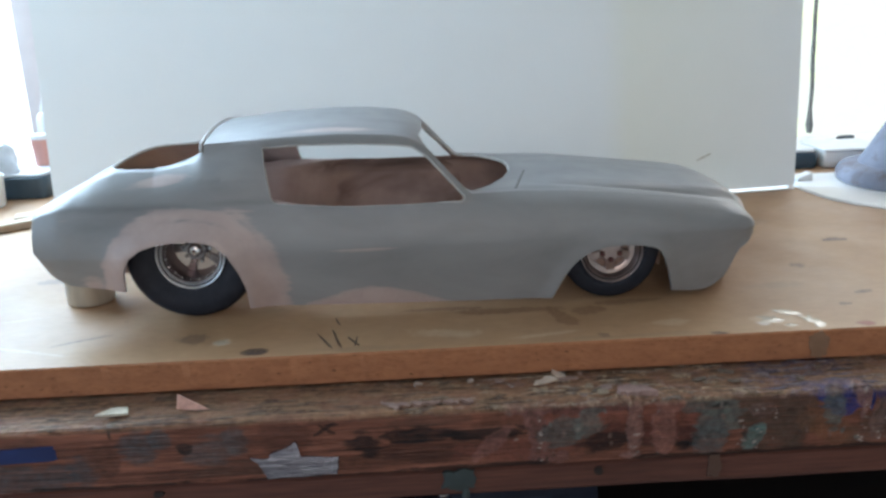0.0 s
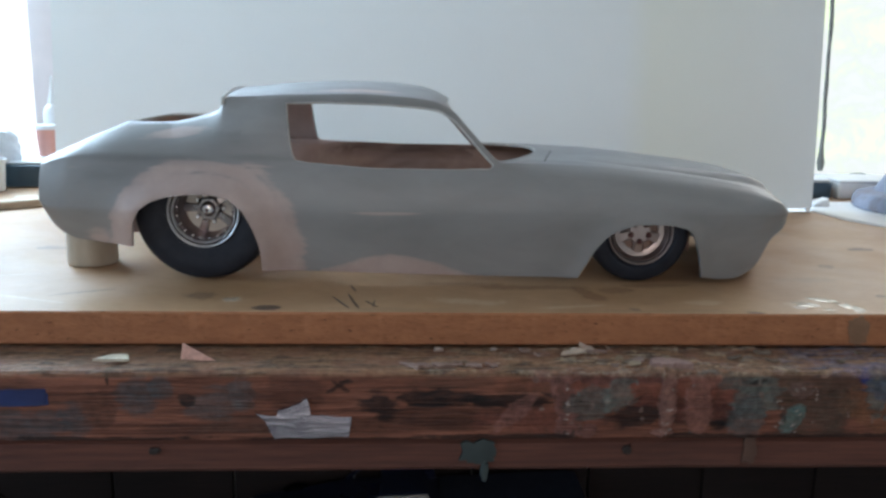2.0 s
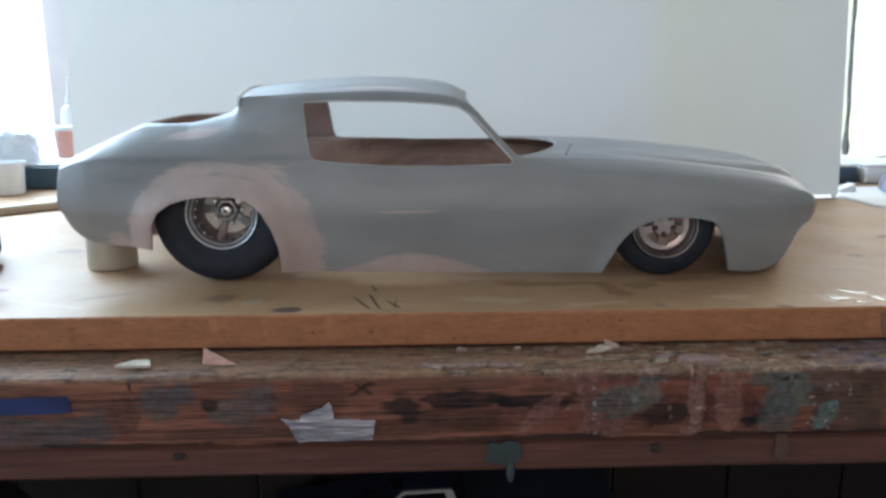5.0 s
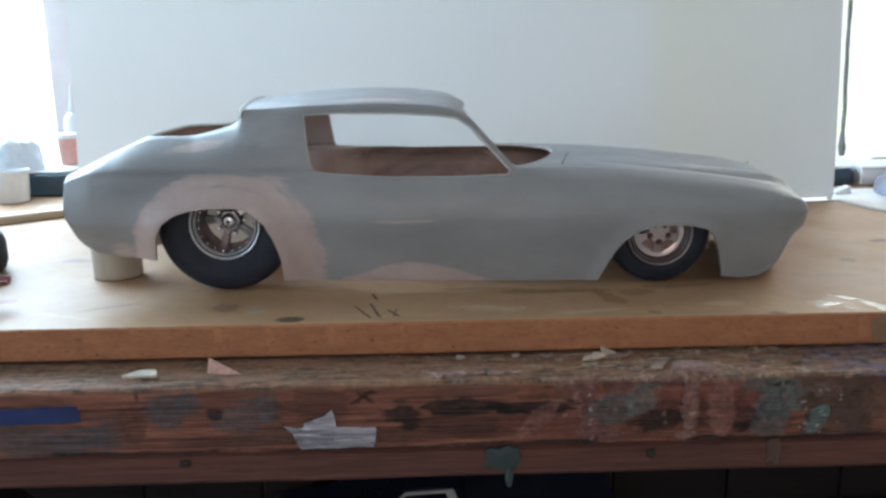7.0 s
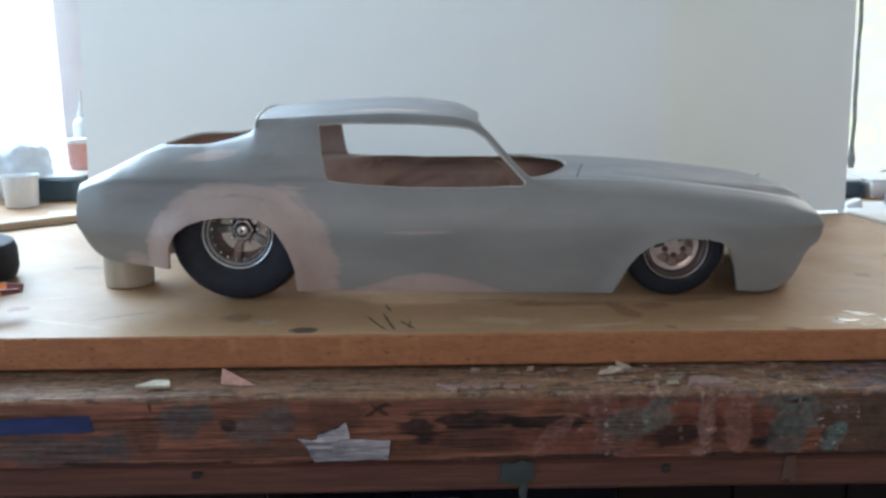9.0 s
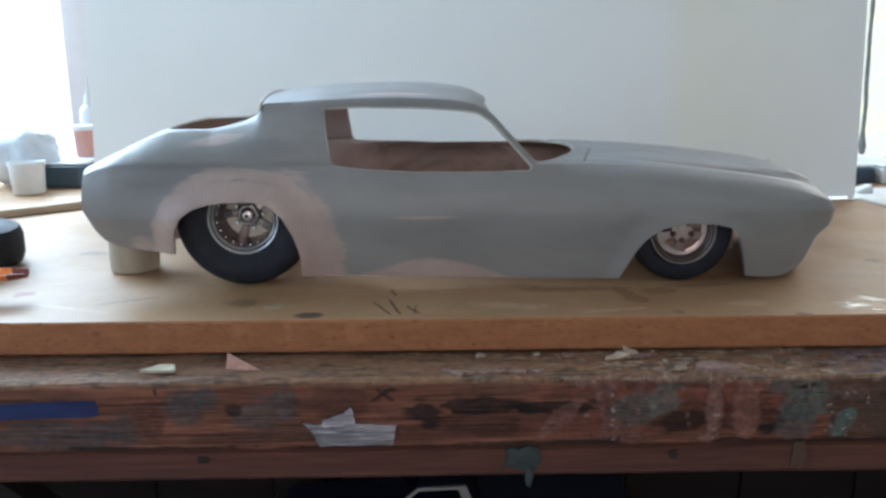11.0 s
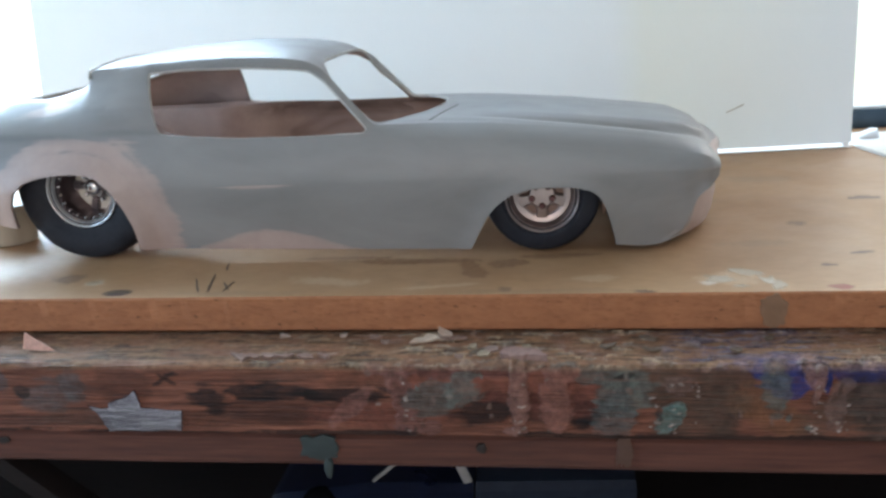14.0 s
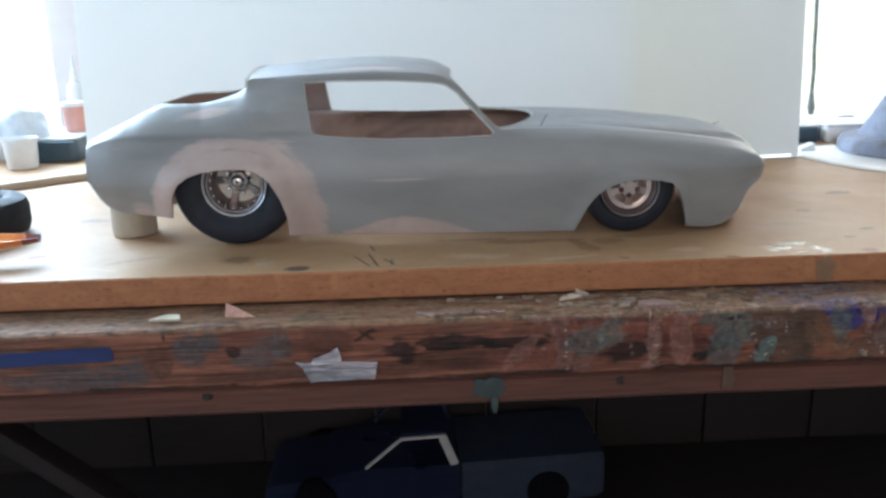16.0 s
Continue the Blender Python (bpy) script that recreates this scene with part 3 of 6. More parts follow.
    rise += 0.0009 * flakes + 0.0004 * ledge * n2
    edge = np.clip(1 - np.abs(S + 0.0285) / 0.004, 0, 1) * (X > 0.2)
    rise += 0.0014 * edge * np.clip(n2 + 0.2, 0, 1)
    uneven = 0.0007 * n1 + 0.00045 * n3 + 0.0002 * n4
    top = np.clip((H - (z1 - r)) / r, 0, 1)
    PY = Y - (rise + uneven) * (1 - top)
    PZ = H + (rise + uneven) * top
    bm = bmesh.new()
    lay = bm.verts.layers.float_color.new("paint")
    vs = []
    for p in zip(X, PY, PZ, col[:, 0], col[:, 1], col[:, 2], alpha):
        v = bm.verts.new(p[:3])
        v[lay] = p[3:]
        vs.append(v)
    for i in range(nx - 1):
        a, b = vs[i * ns:(i + 1) * ns], vs[(i + 1) * ns:(i + 2) * ns]
        for k in range(ns):
            bm.faces.new((a[k], b[k], b[(k + 1) % ns], a[(k + 1) % ns]))
    closed(bm, [vs[:ns], vs[-ns:]])
    return bm


def workbench():
    w = thing("workbench", "old timber workbench with a paint-splashed front beam", "workbench", (0.2, 0.0, 0.0))
    o = Vector((0.2, 0, 0))
    off = Matrix.Translation(-o)

    def put(name, bm, material, label=""):
        bmesh.ops.transform(bm, matrix=off, verts=bm.verts)
        return part(name, bm, material, w, label)

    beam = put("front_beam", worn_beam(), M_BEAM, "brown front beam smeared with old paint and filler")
    bm = loft_beam(bmesh.new(), -1.15, 1.5, -0.040, 0.005, 0.9008, 0.9243, 0.003, 0.0008, 200, 3.0)
    put("lower_rail", bm, M_BEAM2, "plain reddish lower rail")
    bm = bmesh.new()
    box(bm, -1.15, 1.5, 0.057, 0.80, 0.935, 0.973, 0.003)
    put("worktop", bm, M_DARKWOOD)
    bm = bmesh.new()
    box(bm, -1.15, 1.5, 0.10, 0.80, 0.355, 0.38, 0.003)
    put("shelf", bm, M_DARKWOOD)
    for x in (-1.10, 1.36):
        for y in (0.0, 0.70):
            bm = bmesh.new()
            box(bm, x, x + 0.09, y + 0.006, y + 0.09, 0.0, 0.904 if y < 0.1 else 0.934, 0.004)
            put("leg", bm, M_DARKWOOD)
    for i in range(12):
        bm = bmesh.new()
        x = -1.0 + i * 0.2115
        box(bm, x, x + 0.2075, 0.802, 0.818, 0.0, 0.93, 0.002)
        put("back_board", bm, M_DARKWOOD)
    bm = bmesh.new()
    box(bm, -0.32, 0.02, -0.02, 0.02, -0.012, 0.012, 0.003, m=Matrix.Translation((-0.22, 0.35, 0.55)) @ pose(0, 0, 0, 0, 40, 0))
    put("brace", bm, M_DARKWOOD)
    return w, beam


bench, front_beam = workbench()


def paint_patch(name, x, z, w, h, colour, seed, turn=0.0, thick=0.0007, dome=0.0004, rough=0.6, metal=0.0, y=-0.0455, edge=0.28, label=""):
    m = mat(name + "_paint", tuple(c * 0.82 for c in colour), tuple(min(1, c * 1.15) for c in colour), 90, (0.4, 1, 1), rough=rough, bump=0.5, metal=metal)
    bm = slab(bmesh.new(), blob_outline(w, h, seed, rough=edge), Matrix.Translation((x - 0.2, y, Z + z)) @ FRONT @ pose(0, 0, 0, 0, 0, turn), thick, dome)
    return part(name, bm, m, front_beam, label)


def blue_tape():
    m = mat("blue_tape_film", (0.008, 0.017, 0.080), (0.013, 0.028, 0.125), 90, (0.3, 1, 1), rough=0.5, bump=0.3)
    w, h = 0.115, 0.0112
    edge = [(-w / 2 + w * i / 24, -h / 2 + 0.0005 * noise.noise((i * 0.9, 0, 0))) for i in range(25)] + [(w / 2 - 0.0012 * abs(noise.noise((i * 1.7, 3, 0))), -h / 2 + h * i / 5) for i in range(1, 5)]
    edge += [(w / 2 - w * i / 24, h / 2 + 0.0005 * noise.noise((i * 0.9, 5, 0))) for i in range(25)]
    bm = slab(bmesh.new(), edge, Matrix.Translation((-0.1485 - 0.2, -0.0457, Z - 0.0450)) @ FRONT @ pose(0, 0, 0, 0, 0, 1.5), 0.0002)
    part("blue_tape", bm, m, front_beam, "strip of blue masking tape")


blue_tape()
paint_patch("paint_drip", 0.185, -0.0845, 0.024, 0.018, (0.030, 0.042, 0.042), 27, dome=0.0010, y=-0.041, edge=0.6)
paint_patch("paint_drip", 0.189, -0.0975, 0.0055, 0.016, (0.040, 0.055, 0.055), 29, dome=0.0012, y=-0.041, edge=0.5)
paint_patch("knot", -0.028, -0.083, 0.008, 0.004, (0.02, 0.012, 0.010), 28, y=-0.041, edge=0.5)
paint_patch("knot", 0.285, -0.084, 0.006, 0.006, (0.02, 0.012, 0.010), 30, y=-0.041, edge=0.5)
paint_patch("knot", 0.370, -0.084, 0.010, 0.022, (0.085, 0.042, 0.028), 31, y=-0.041, edge=0.5)


def foil_tape():
    m, n, l, b = nodes_of("silver_foil")
    vec = mapped(n, l, (0.12, 1, 1))
    col = ramp_of(n, l, noise_of(n, l, vec, 420, 4), [(0.35, (0.27, 0.24, 0.275)), (0.65, (0.52, 0.48, 0.525))])
    l.new(col, b.inputs["Base Color"])
    b.inputs["Metallic"].default_value, b.inputs["Roughness"].default_value = 0.97, 0.20
    bump_of(n, l, b, noise_of(n, l, vec, 420, 4), 0.7, 0.0012)
    pts = [(0.038, -0.0545), (0.044, -0.0565), (0.052, -0.0560), (0.0525, -0.0525), (0.0590, -0.0505), (0.0660, -0.0480), (0.0715, -0.0435), (0.0730, -0.0475), (0.0742, -0.0555), (0.0850, -0.0562), (0.0930, -0.0572), (0.1015, -0.0572), (0.1005, -0.0640), (0.0992, -0.0715), (0.0900, -0.0712), (0.0760, -0.0722), (0.0600, -0.0716), (0.0500, -0.0725), (0.0475, -0.0680), (0.0440, -0.0600)]
    c = Vector((0.072, -0.061))
    outline = [(x - c.x, z - c.y) for x, z in reversed(pts)]
    bm = slab(bmesh.new(), outline, Matrix.Translation((c.x - 0.2, -0.0456, Z + c.y)) @ FRONT, 0.0007, 0.0004)
    part("foil_tape", bm, m, front_beam, "torn patch of silver foil tape")


foil_tape()


# ---------- the board ----------
STAINS = []  # on the board's face


def stain(colour, cover, *places):
    """places: x, y, width, depth, turn."""
    STAINS.extend((*p, colour, cover) for p in places)


stain((0.035, 0.016, 0.012), 1.0, (0.038, 0.0115, 0.020, 0.013, 0))
stain((0.20, 0.095, 0.042), 0.8, (0.233, 0.070, 0.100, 0.012, 0), (0.275, 0.052, 0.014, 0.044, 25), (0.300, 0.064, 0.030, 0.020, 0), (0.330, 0.078, 0.060, 0.010, 4), (0.18, 0.080, 0.06, 0.008, 0))
stain((0.17, 0.10, 0.06), 0.8, (-0.015, 0.042, 0.030, 0.018, 0), (0.512, 0.149, 0.014, 0.010, 0), (-0.18, 0.20, 0.03, 0.010, 0), (-0.10, 0.05, 0.05, 0.004, 25), (0.30, 0.010, 0.012, 0.010, 0))
stain((0.10, 0.05, 0.035), 0.9, (0.587, 0.223, 0.026, 0.012, 0), (0.385, 0.004, 0.016, 0.008, 0), (-0.20, 0.30, 0.010, 0.02, 0), (0.505, 0.050, 0.010, 0.005, 0), (0.534, 0.075, 0.014, 0.006, 10))
stain((0.24, 0.05, 0.035), 0.95, (0.500, 0.009, 0.012, 0.008, 0), (-0.187, 0.071, 0.018, 0.014, 0))
# patches at x 0.44 and 0.01 put window glints into the colour
stain((0.60, 0.47, 0.33), 0.35, (0.44, 0.026, 0.04, 0.03, 0), (0.355, 0.030, 0.040, 0.014, 8), (0.180, 0.030, 0.060, 0.020, -12), (0.010, 0.032, 0.016, 0.014, 0), (0.26, 0.018, 0.07, 0.008, 10), (-0.14, 0.034, 0.09, 0.004, -20), (-0.17, 0.10, 0.08, 0.003, 14))
stain((0.62, 0.56, 0.50), 0.7, (0.425, 0.017, 0.012, 0.010, 0))
stain((0.24, 0.155, 0.09), 0.45, (0.44, 0.22, 0.06, 0.02, 10), (0.52, 0.30, 0.09, 0.03, -5), (0.47, 0.10, 0.05, 0.02, 0), (0.12, 0.008, 0.10, 0.010, 0), (0.33, 0.006, 0.16, 0.010, 0))


def board_sheet():
    """The chipboard: a finely divided face with stains, plain edges."""
    xs = list(np.arange(-0.65, -0.25, 0.02)) + list(np.arange(-0.25, 0.64, 0.0017)) + list(np.arange(0.64, 1.001, 0.02))
    ys = [0.0012] + list(np.arange(0.003, 0.12, 0.0017)) + list(np.arange(0.12, 0.33, 0.004)) + list(np.arange(0.33, 0.74, 0.02)) + [0.74]
    nx, ny = len(xs), len(ys)
    X, Y = np.repeat(np.array(xs), ny), np.tile(np.array(ys), nx)
    n1 = np.array([noise.noise((x * 60, y * 60, 1)) for x, y in zip(X, Y)])
    n2 = np.array([noise.noise((x * 240, y * 240, 2)) for x, y in zip(X, Y)])
    col, alpha = np.zeros((len(X), 3)), np.zeros(len(X))
    for x, y, w, h, turn, c, strength in STAINS:
        ca, sa = math.cos(radians(turn)), math.sin(radians(turn))
        u, v = X - x, Y - y
        d = np.sqrt(((u * ca + v * sa) / (0.5 * w)) ** 2 + ((v * ca - u * sa) / (0.5 * h)) ** 2) + (0.5 * n1 + 0.35 * n2) * (0.4 if strength > 0.95 else 1.0)
        k = strength * np.clip((1.05 - d) / (0.15 if strength > 0.75 else 0.5), 0, 1)
        total = k + alpha * (1 - k)
        col = np.where(total[:, None] > 1e-4, (np.array(c) * k[:, None] + col * (alpha * (1 - k))[:, None]) / np.maximum(total, 1e-4)[:, None], col)
        alpha = total
    bm = bmesh.new()
    lay = bm.verts.layers.float_color.new("paint")
    top = 0.0235
    vs = []
    for x, y, c, a in zip(X, Y, col, alpha):
        v = bm.verts.new((x - 0.2, y, top))
        v[lay] = (*c, a)
        vs.append(v)
    for i in range(nx - 1):
        for j in range(ny - 1):
            f = bm.faces.new((vs[i * ny + j], vs[(i + 1) * ny + j], vs[(i + 1) * ny + j + 1], vs[i * ny + j + 1]))
            f.material_index = 1
    # front edge with small chips, then the other sides and the underside
    lip = [vs[i * ny] for i in range(nx)]
    drop = []
    for k, (yy, zz) in enumerate(((0.0, top - 0.0012), (0.0, 0.0012), (0.0012, 0.0))):
        row = []
        for v in lip:
            q = noise.noise((v.co.x * 140, k, 0.0))
            row.append(bm.verts.new((v.co.x, yy + (0.00025 * max(0.0, q) if k < 2 else 0.0), zz - (0.0010 * max(0.0, q - 0.30) if k == 0 else 0.0))))
        drop.append(row)
    for a, b in zip([lip] + drop, drop):
        for i in range(nx - 1):
            bm.faces.new((a[i], b[i], b[i + 1], a[i + 1]))
    back = [vs[i * ny + ny - 1] for i in range(nx)]
    low = [bm.verts.new((v.co.x, v.co.y, 0.0)) for v in back]
    for i in range(nx - 1):
        bm.faces.new((back[i], back[i + 1], low[i + 1], low[i]))
        bm.faces.new((drop[2][i], low[i], low[i + 1], drop[2][i + 1]))
    for i in (0, nx - 1):
        bm.faces.new(vs[i * ny:(i + 1) * ny] + [low[i]] + [r[i] for r in reversed(drop)])
    return bm


def board():
    w = thing("board", "thick chipboard sheet with a pale stained face", "board", (0.2, 0.0, Z - 0.024))
    part("sheet", board_sheet(), [M_EDGE, M_BOARD], w)

    def mark(name, x, y, wid, hgt, colour, seed, turn=0.0, edge=0.3, rough=0.6, thick=0.0004):
        m = mat(name + "_colour", tuple(c * 0.8 for c in colour), tuple(min(1, c * 1.2) for c in colour), 120, rough=rough, bump=0.2)
        bm = slab(bmesh.new(), blob_outline(wid, hgt, seed, rough=edge), Matrix.Translation((x - 0.2, y, 0.0235)) @ pose(0, 0, 0, 0, 0, turn), thick)
        part(name, bm, m, w)

    ink = (0.085, 0.055, 0.04)
    for x, y, wid, length, turn in ((0.089, 0.025, 0.0017, 0.028, 25), (0.0975, 0.0295, 0.0016, 0.036, 14.5), (0.1105, 0.0225, 0.0015, 0.019, 30), (0.1128, 0.0220, 0.0014, 0.017, -3), (0.0958, 0.064, 0.0012, 0.018, 15)):
        mark("pencil_stroke", x, y, wid, length, ink, 32 + x * 100, turn, 0.5)
    m = mat("grey_smear", (0.20, 0.112, 0.064), (0.245, 0.138, 0.080), 90, rough=0.8)
    for x, z, wid, hgt, seed in ((0.260, 0.0115, 0.015, 0.021, 48),):
        part("paint_smear", slab(bmesh.new(), blob_outline(wid, hgt, seed, 40, 0.35), Matrix.Translation((x, -0.0003, z)) @ FRONT, 0.0004), m, w)
    # pale base colour holds part of the window glint on these drips
    gloss = mat("clear_glue", (0.46, 0.37, 0.28), (0.54, 0.45, 0.35), 60, rough=0.13, bump=0.25, spec=0.8)
    for x, y, wid, hgt, seed, turn in ((0.434, 0.025, 0.017, 0.014, 81, 10), (0.452, 0.038, 0.022, 0.009, 82, -25), (0.4635, 0.018, 0.010, 0.022, 83, 12), (0.010, 0.032, 0.014, 0.010, 84, 0), (0.443, 0.012, 0.010, 0.004, 85, 0)):
        bm = slab(bmesh.new(), blob_outline(wid, hgt, seed, 30, 0.8), Matrix.Translation((x - 0.2, y, 0.0235)) @ pose(0, 0, 0, 0, 0, turn), 0.0002, 0.0004)
        part("glue_drip", bm, gloss, w, "glossy dried glue drip")


board()


def scrap(name, label, outline, at, turn, colour, thick=0.0008, tilt=(0, 0), curl=0.0):
    m = mat(name + "_colour", tuple(c * 0.75 for c in colour), tuple(min(1, c * 1.1) for c in colour), 260, rough=0.85, bump=0.6)
    c = (sum(p[0] for p in outline) / len(outline), sum(p[1] for p in outline) / len(outline))
    bm = slab(bmesh.new(), [(x - c[0], y - c[1]) for x, y in outline], Matrix.Identity(4), thick)
    reach = max(abs(v.co.x) for v in bm.verts)
    for v in bm.verts:
        v.co.z += curl * (v.co.x / reach) ** 2 + 0.0006 * noise.noise(v.co * 420)
    ob = link(name, bm, m, smooth=20)
    ob.matrix_world = pose(*at, *tilt, turn)
    return tagged(ob, label, "scrap", "scraps on the bench ledge")


LZ = 0.9755
scrap("filler_scrap", "small triangular chip of pink filler on the ledge", [(0, 0), (0.026, -0.0015), (0.0005, 0.0110)], (-0.0040, -0.024, LZ + 0.0018), -4, (0.62, 0.36, 0.29), tilt=(68, 0))
scrap("filler_scrap", "cream curled paper chip on the ledge", [(0, 0), (0.022, 0.002), (0.020, 0.010), (0.010, 0.009)], (-0.0535, -0.028, LZ + 0.001), 4, (0.66, 0.60, 0.48), tilt=(12, 4), curl=0.001)
scrap("filler_scrap", "tiny pale filler chip on the ledge", blob_outline(0.0075, 0.0042, 51, 6, 1.2), (0.1575, -0.006, LZ - 0.0006), 10, (0.46, 0.37, 0.32), 0.0012, (20, 8))
scrap("filler_scrap", "folded pale filler chip on the ledge", blob_outline(0.017, 0.008, 52, 9, 0.8), (0.251, -0.012, LZ), 20, (0.58, 0.47, 0.38), 0.0006, (18, -6), 0.002)
scrap("filler_scrap", "folded pale filler chip on the ledge", blob_outline(0.010, 0.006, 61, 7, 0.8), (0.262, -0.004, LZ), -25, (0.50, 0.38, 0.30), 0.0006, (24, 10), 0.0015)
random.seed(5)
for x, w, turn in ((0.139, 0.013, -42), (0.147, 0.009, 10), (0.157, 0.008, -14), (0.167, 0.010, 12), (0.180, 0.009, -8), (0.192, 0.007, -20)):
    scrap("filler_scrap", "ragged pink crumb of dried filler on the ledge edge", blob_outline(w, 0.0036, 50 + x * 90, 16, 1.1), (x, -0.038 + random.uniform(-0.001, 0.003), LZ - 0.0009), turn, (0.30, 0.20, 0.165), 0.0009, (8, 0), 0.0006)
scrap("filler_scrap", "tiny pale filler chip on the ledge", blob_outline(0.005, 0.0028, 54, 5, 1.2), (0.197, -0.004, LZ - 0.0006), 0, (0.42, 0.34, 0.29), 0.0008, (15, 0))
scrap("filler_scrap", "rounded lump of pink filler on the ledge edge", blob_outline(0.026, 0.012, 55, 30, 0.5), (0.310, -0.036, LZ - 0.0005), 0, (0.30, 0.19, 0.165), 0.003)
random.seed(21)
for k in range(18):
    x = 0.20 + 0.36 * random.random() ** 0.8
    shade = random.choice(((0.30, 0.23, 0.16), (0.27, 0.19, 0.16), (0.34, 0.29, 0.24), (0.16, 0.12, 0.09), (0.07, 0.09, 0.17) if x > 0.38 else (0.28, 0.19, 0.16)))
    scrap("filler_scrap", "thin flake of dried paint on the ledge", blob_outline(random.uniform(0.005, 0.014), random.uniform(0.0025, 0.006), 70 + k, 8, 0.9), (x, random.uniform(-0.037, -0.006), LZ - 0.0004), random.uniform(-40, 40), shade, 0.0005, (random.uniform(0, 14), random.uniform(-8, 8)), random.uniform(0, 0.0012))


# ---------- white card behind the car ----------
def card():
    bm = bmesh.new()
    nx, nz = 90, 6
    x0, x1, h, t = -0.272, 0.648, 0.34, 0.0022

    def yat(x):
        right = max(0.0, x - 0.41)
        left = max(0.0, -0.09 - x)
        mid = 0.004 * math.cos((x - 0.16) * 6.0)
        return 0.4215 + 0.125 * right + 0.12 * left + mid - 0.004

    grids = []
    for side in (0, 1):
        g = []
        for i in range(nx + 1):
            x = x0 + (x1 - x0) * i / nx
            y = (yat(x - 0.012) + yat(x) + yat(x + 0.012)) / 3
            col = []
            for k in range(nz + 1):
                z = 0.0046 + h * k / nz
                w = 0.0015 * noise.noise((x * 5, z * 5, 3))
                col.append(bm.verts.new((x * 1.0 + 0.0, y + z * 0.10 + w + side * t, z)))
            g.append(col)
        grids.append(g)
    for s, g in enumerate(grids):
        for i in range(nx):
            for k in range(nz):
                bm.faces.new((g[i][k], g[i + 1][k], g[i + 1][k + 1], g[i][k + 1]))
    a, b = grids
    for i in range(nx):
        bm.faces.new((a[i][0], a[i + 1][0], b[i + 1][0], b[i][0]))
        bm.faces.new((a[i][nz], a[i + 1][nz], b[i + 1][nz], b[i][nz]))
    for k in range(nz):
        bm.faces.new((a[0][k], a[0][k + 1], b[0][k + 1], b[0][k]))
        bm.faces.new((a[nx][k], a[nx][k + 1], b[nx][k + 1], b[nx][k]))
    ob = thing("backdrop_card", "white card standing behind the model as a backdrop", "card", (0, 0, Z))
    part("sheet", bm, M_CARD, ob, "white sheet, shading past its crease put into its colour")
    # added white strip behind the raised sheet, for the light leaking underneath
    bm = bmesh.new()
    lip = [(x0 + (x1 - x0) * i / 60) for i in range(61)]
    rows = [[bm.verts.new((x, yat(x) + dy, dz)) for x in lip] for dy, dz in ((-0.003, 0.0002), (-0.003, 0.0010), (0.060, 0.0012), (0.060, 0.0002))]
    for r, s in zip(rows, rows[1:] + rows[:1]):
        for i in range(60):
            bm.faces.new((r[i], r[i + 1], s[i + 1], s[i]))
    part("bright_strip", bm, M_LIP, ob, "added white strip that shows bright under the card")
    for x in (-0.262, -0.02, 0.16, 0.34, 0.642):
        bm = bmesh.new()
        box(bm, x - 0.003, x + 0.003, yat(x) - 0.0002, yat(x) + 0.006, 0.0010, 0.0056, 0.0004)
        part("foot", bm, M_LIP, ob)
    bm = bmesh.new()
    box(bm, -0.010, 0.010, -0.0006, 0.0004, -0.0006, 0.0006, m=Matrix.Translation((0.524, yat(0.524) + 0.0046 - 0.0006, 0.047)) @ pose(0, 0, 0, 0, -24, 0))
    part("scratch", bm, M_CAN, ob)


card()


# ---------- model car ----------
CY = 0.178  # the car's centre line


def curve(*pts):
    xs, ys = [p[0] for p in pts], [p[1] for p in pts]
    grid = np.linspace(-0.17, 0.47, 1281)
    raw = np.interp(grid, xs, ys)
    k = np.exp(-0.5 * (np.arange(-12, 13) / 3.0) ** 2)
    soft = np.convolve(np.pad(raw, 12, mode="edge"), k / k.sum(), mode="valid")
    return lambda x: float(np.interp(x, grid, soft))


Z_LOW = curve((-0.145, 0.060), (-0.1415, 0.0575), (-0.1385, 0.0515), (-0.1340, 0.0435), (-0.1285, 0.0378), (-0.119, 0.0325), (-0.096, 0.0295), (-0.072, 0.0280), (0.024, 0.0105), (0.05, 0.0095), (0.112, 0.008), (0.20, 0.006),
              (0.273, 0.005), (0.373, 0.0055), (0.390, 0.0030), (0.4035, 0.0036), (0.4125, 0.0074), (0.4195, 0.0146), (0.4238, 0.0246), (0.4268, 0.0340), (0.4305, 0.0400), (0.4362, 0.0440), (0.4405, 0.0485), (0.4425, 0.0515), (0.455, 0.0525))
Z_SH = curve((-0.145, 0.0845), (-0.141, 0.0860), (-0.136, 0.0895), (-0.12, 0.0945), (-0.098, 0.0975), (0.02, 0.0975), (0.05, 0.0955), (0.114, 0.0912), (0.17, 0.0900), (0.20, 0.0885), (0.244, 0.0862), (0.288, 0.0835),
             (0.332, 0.0792), (0.377, 0.0742), (0.415, 0.0695), (0.430, 0.0672), (0.437, 0.0645), (0.4425, 0.0600), (0.455, 0.058))
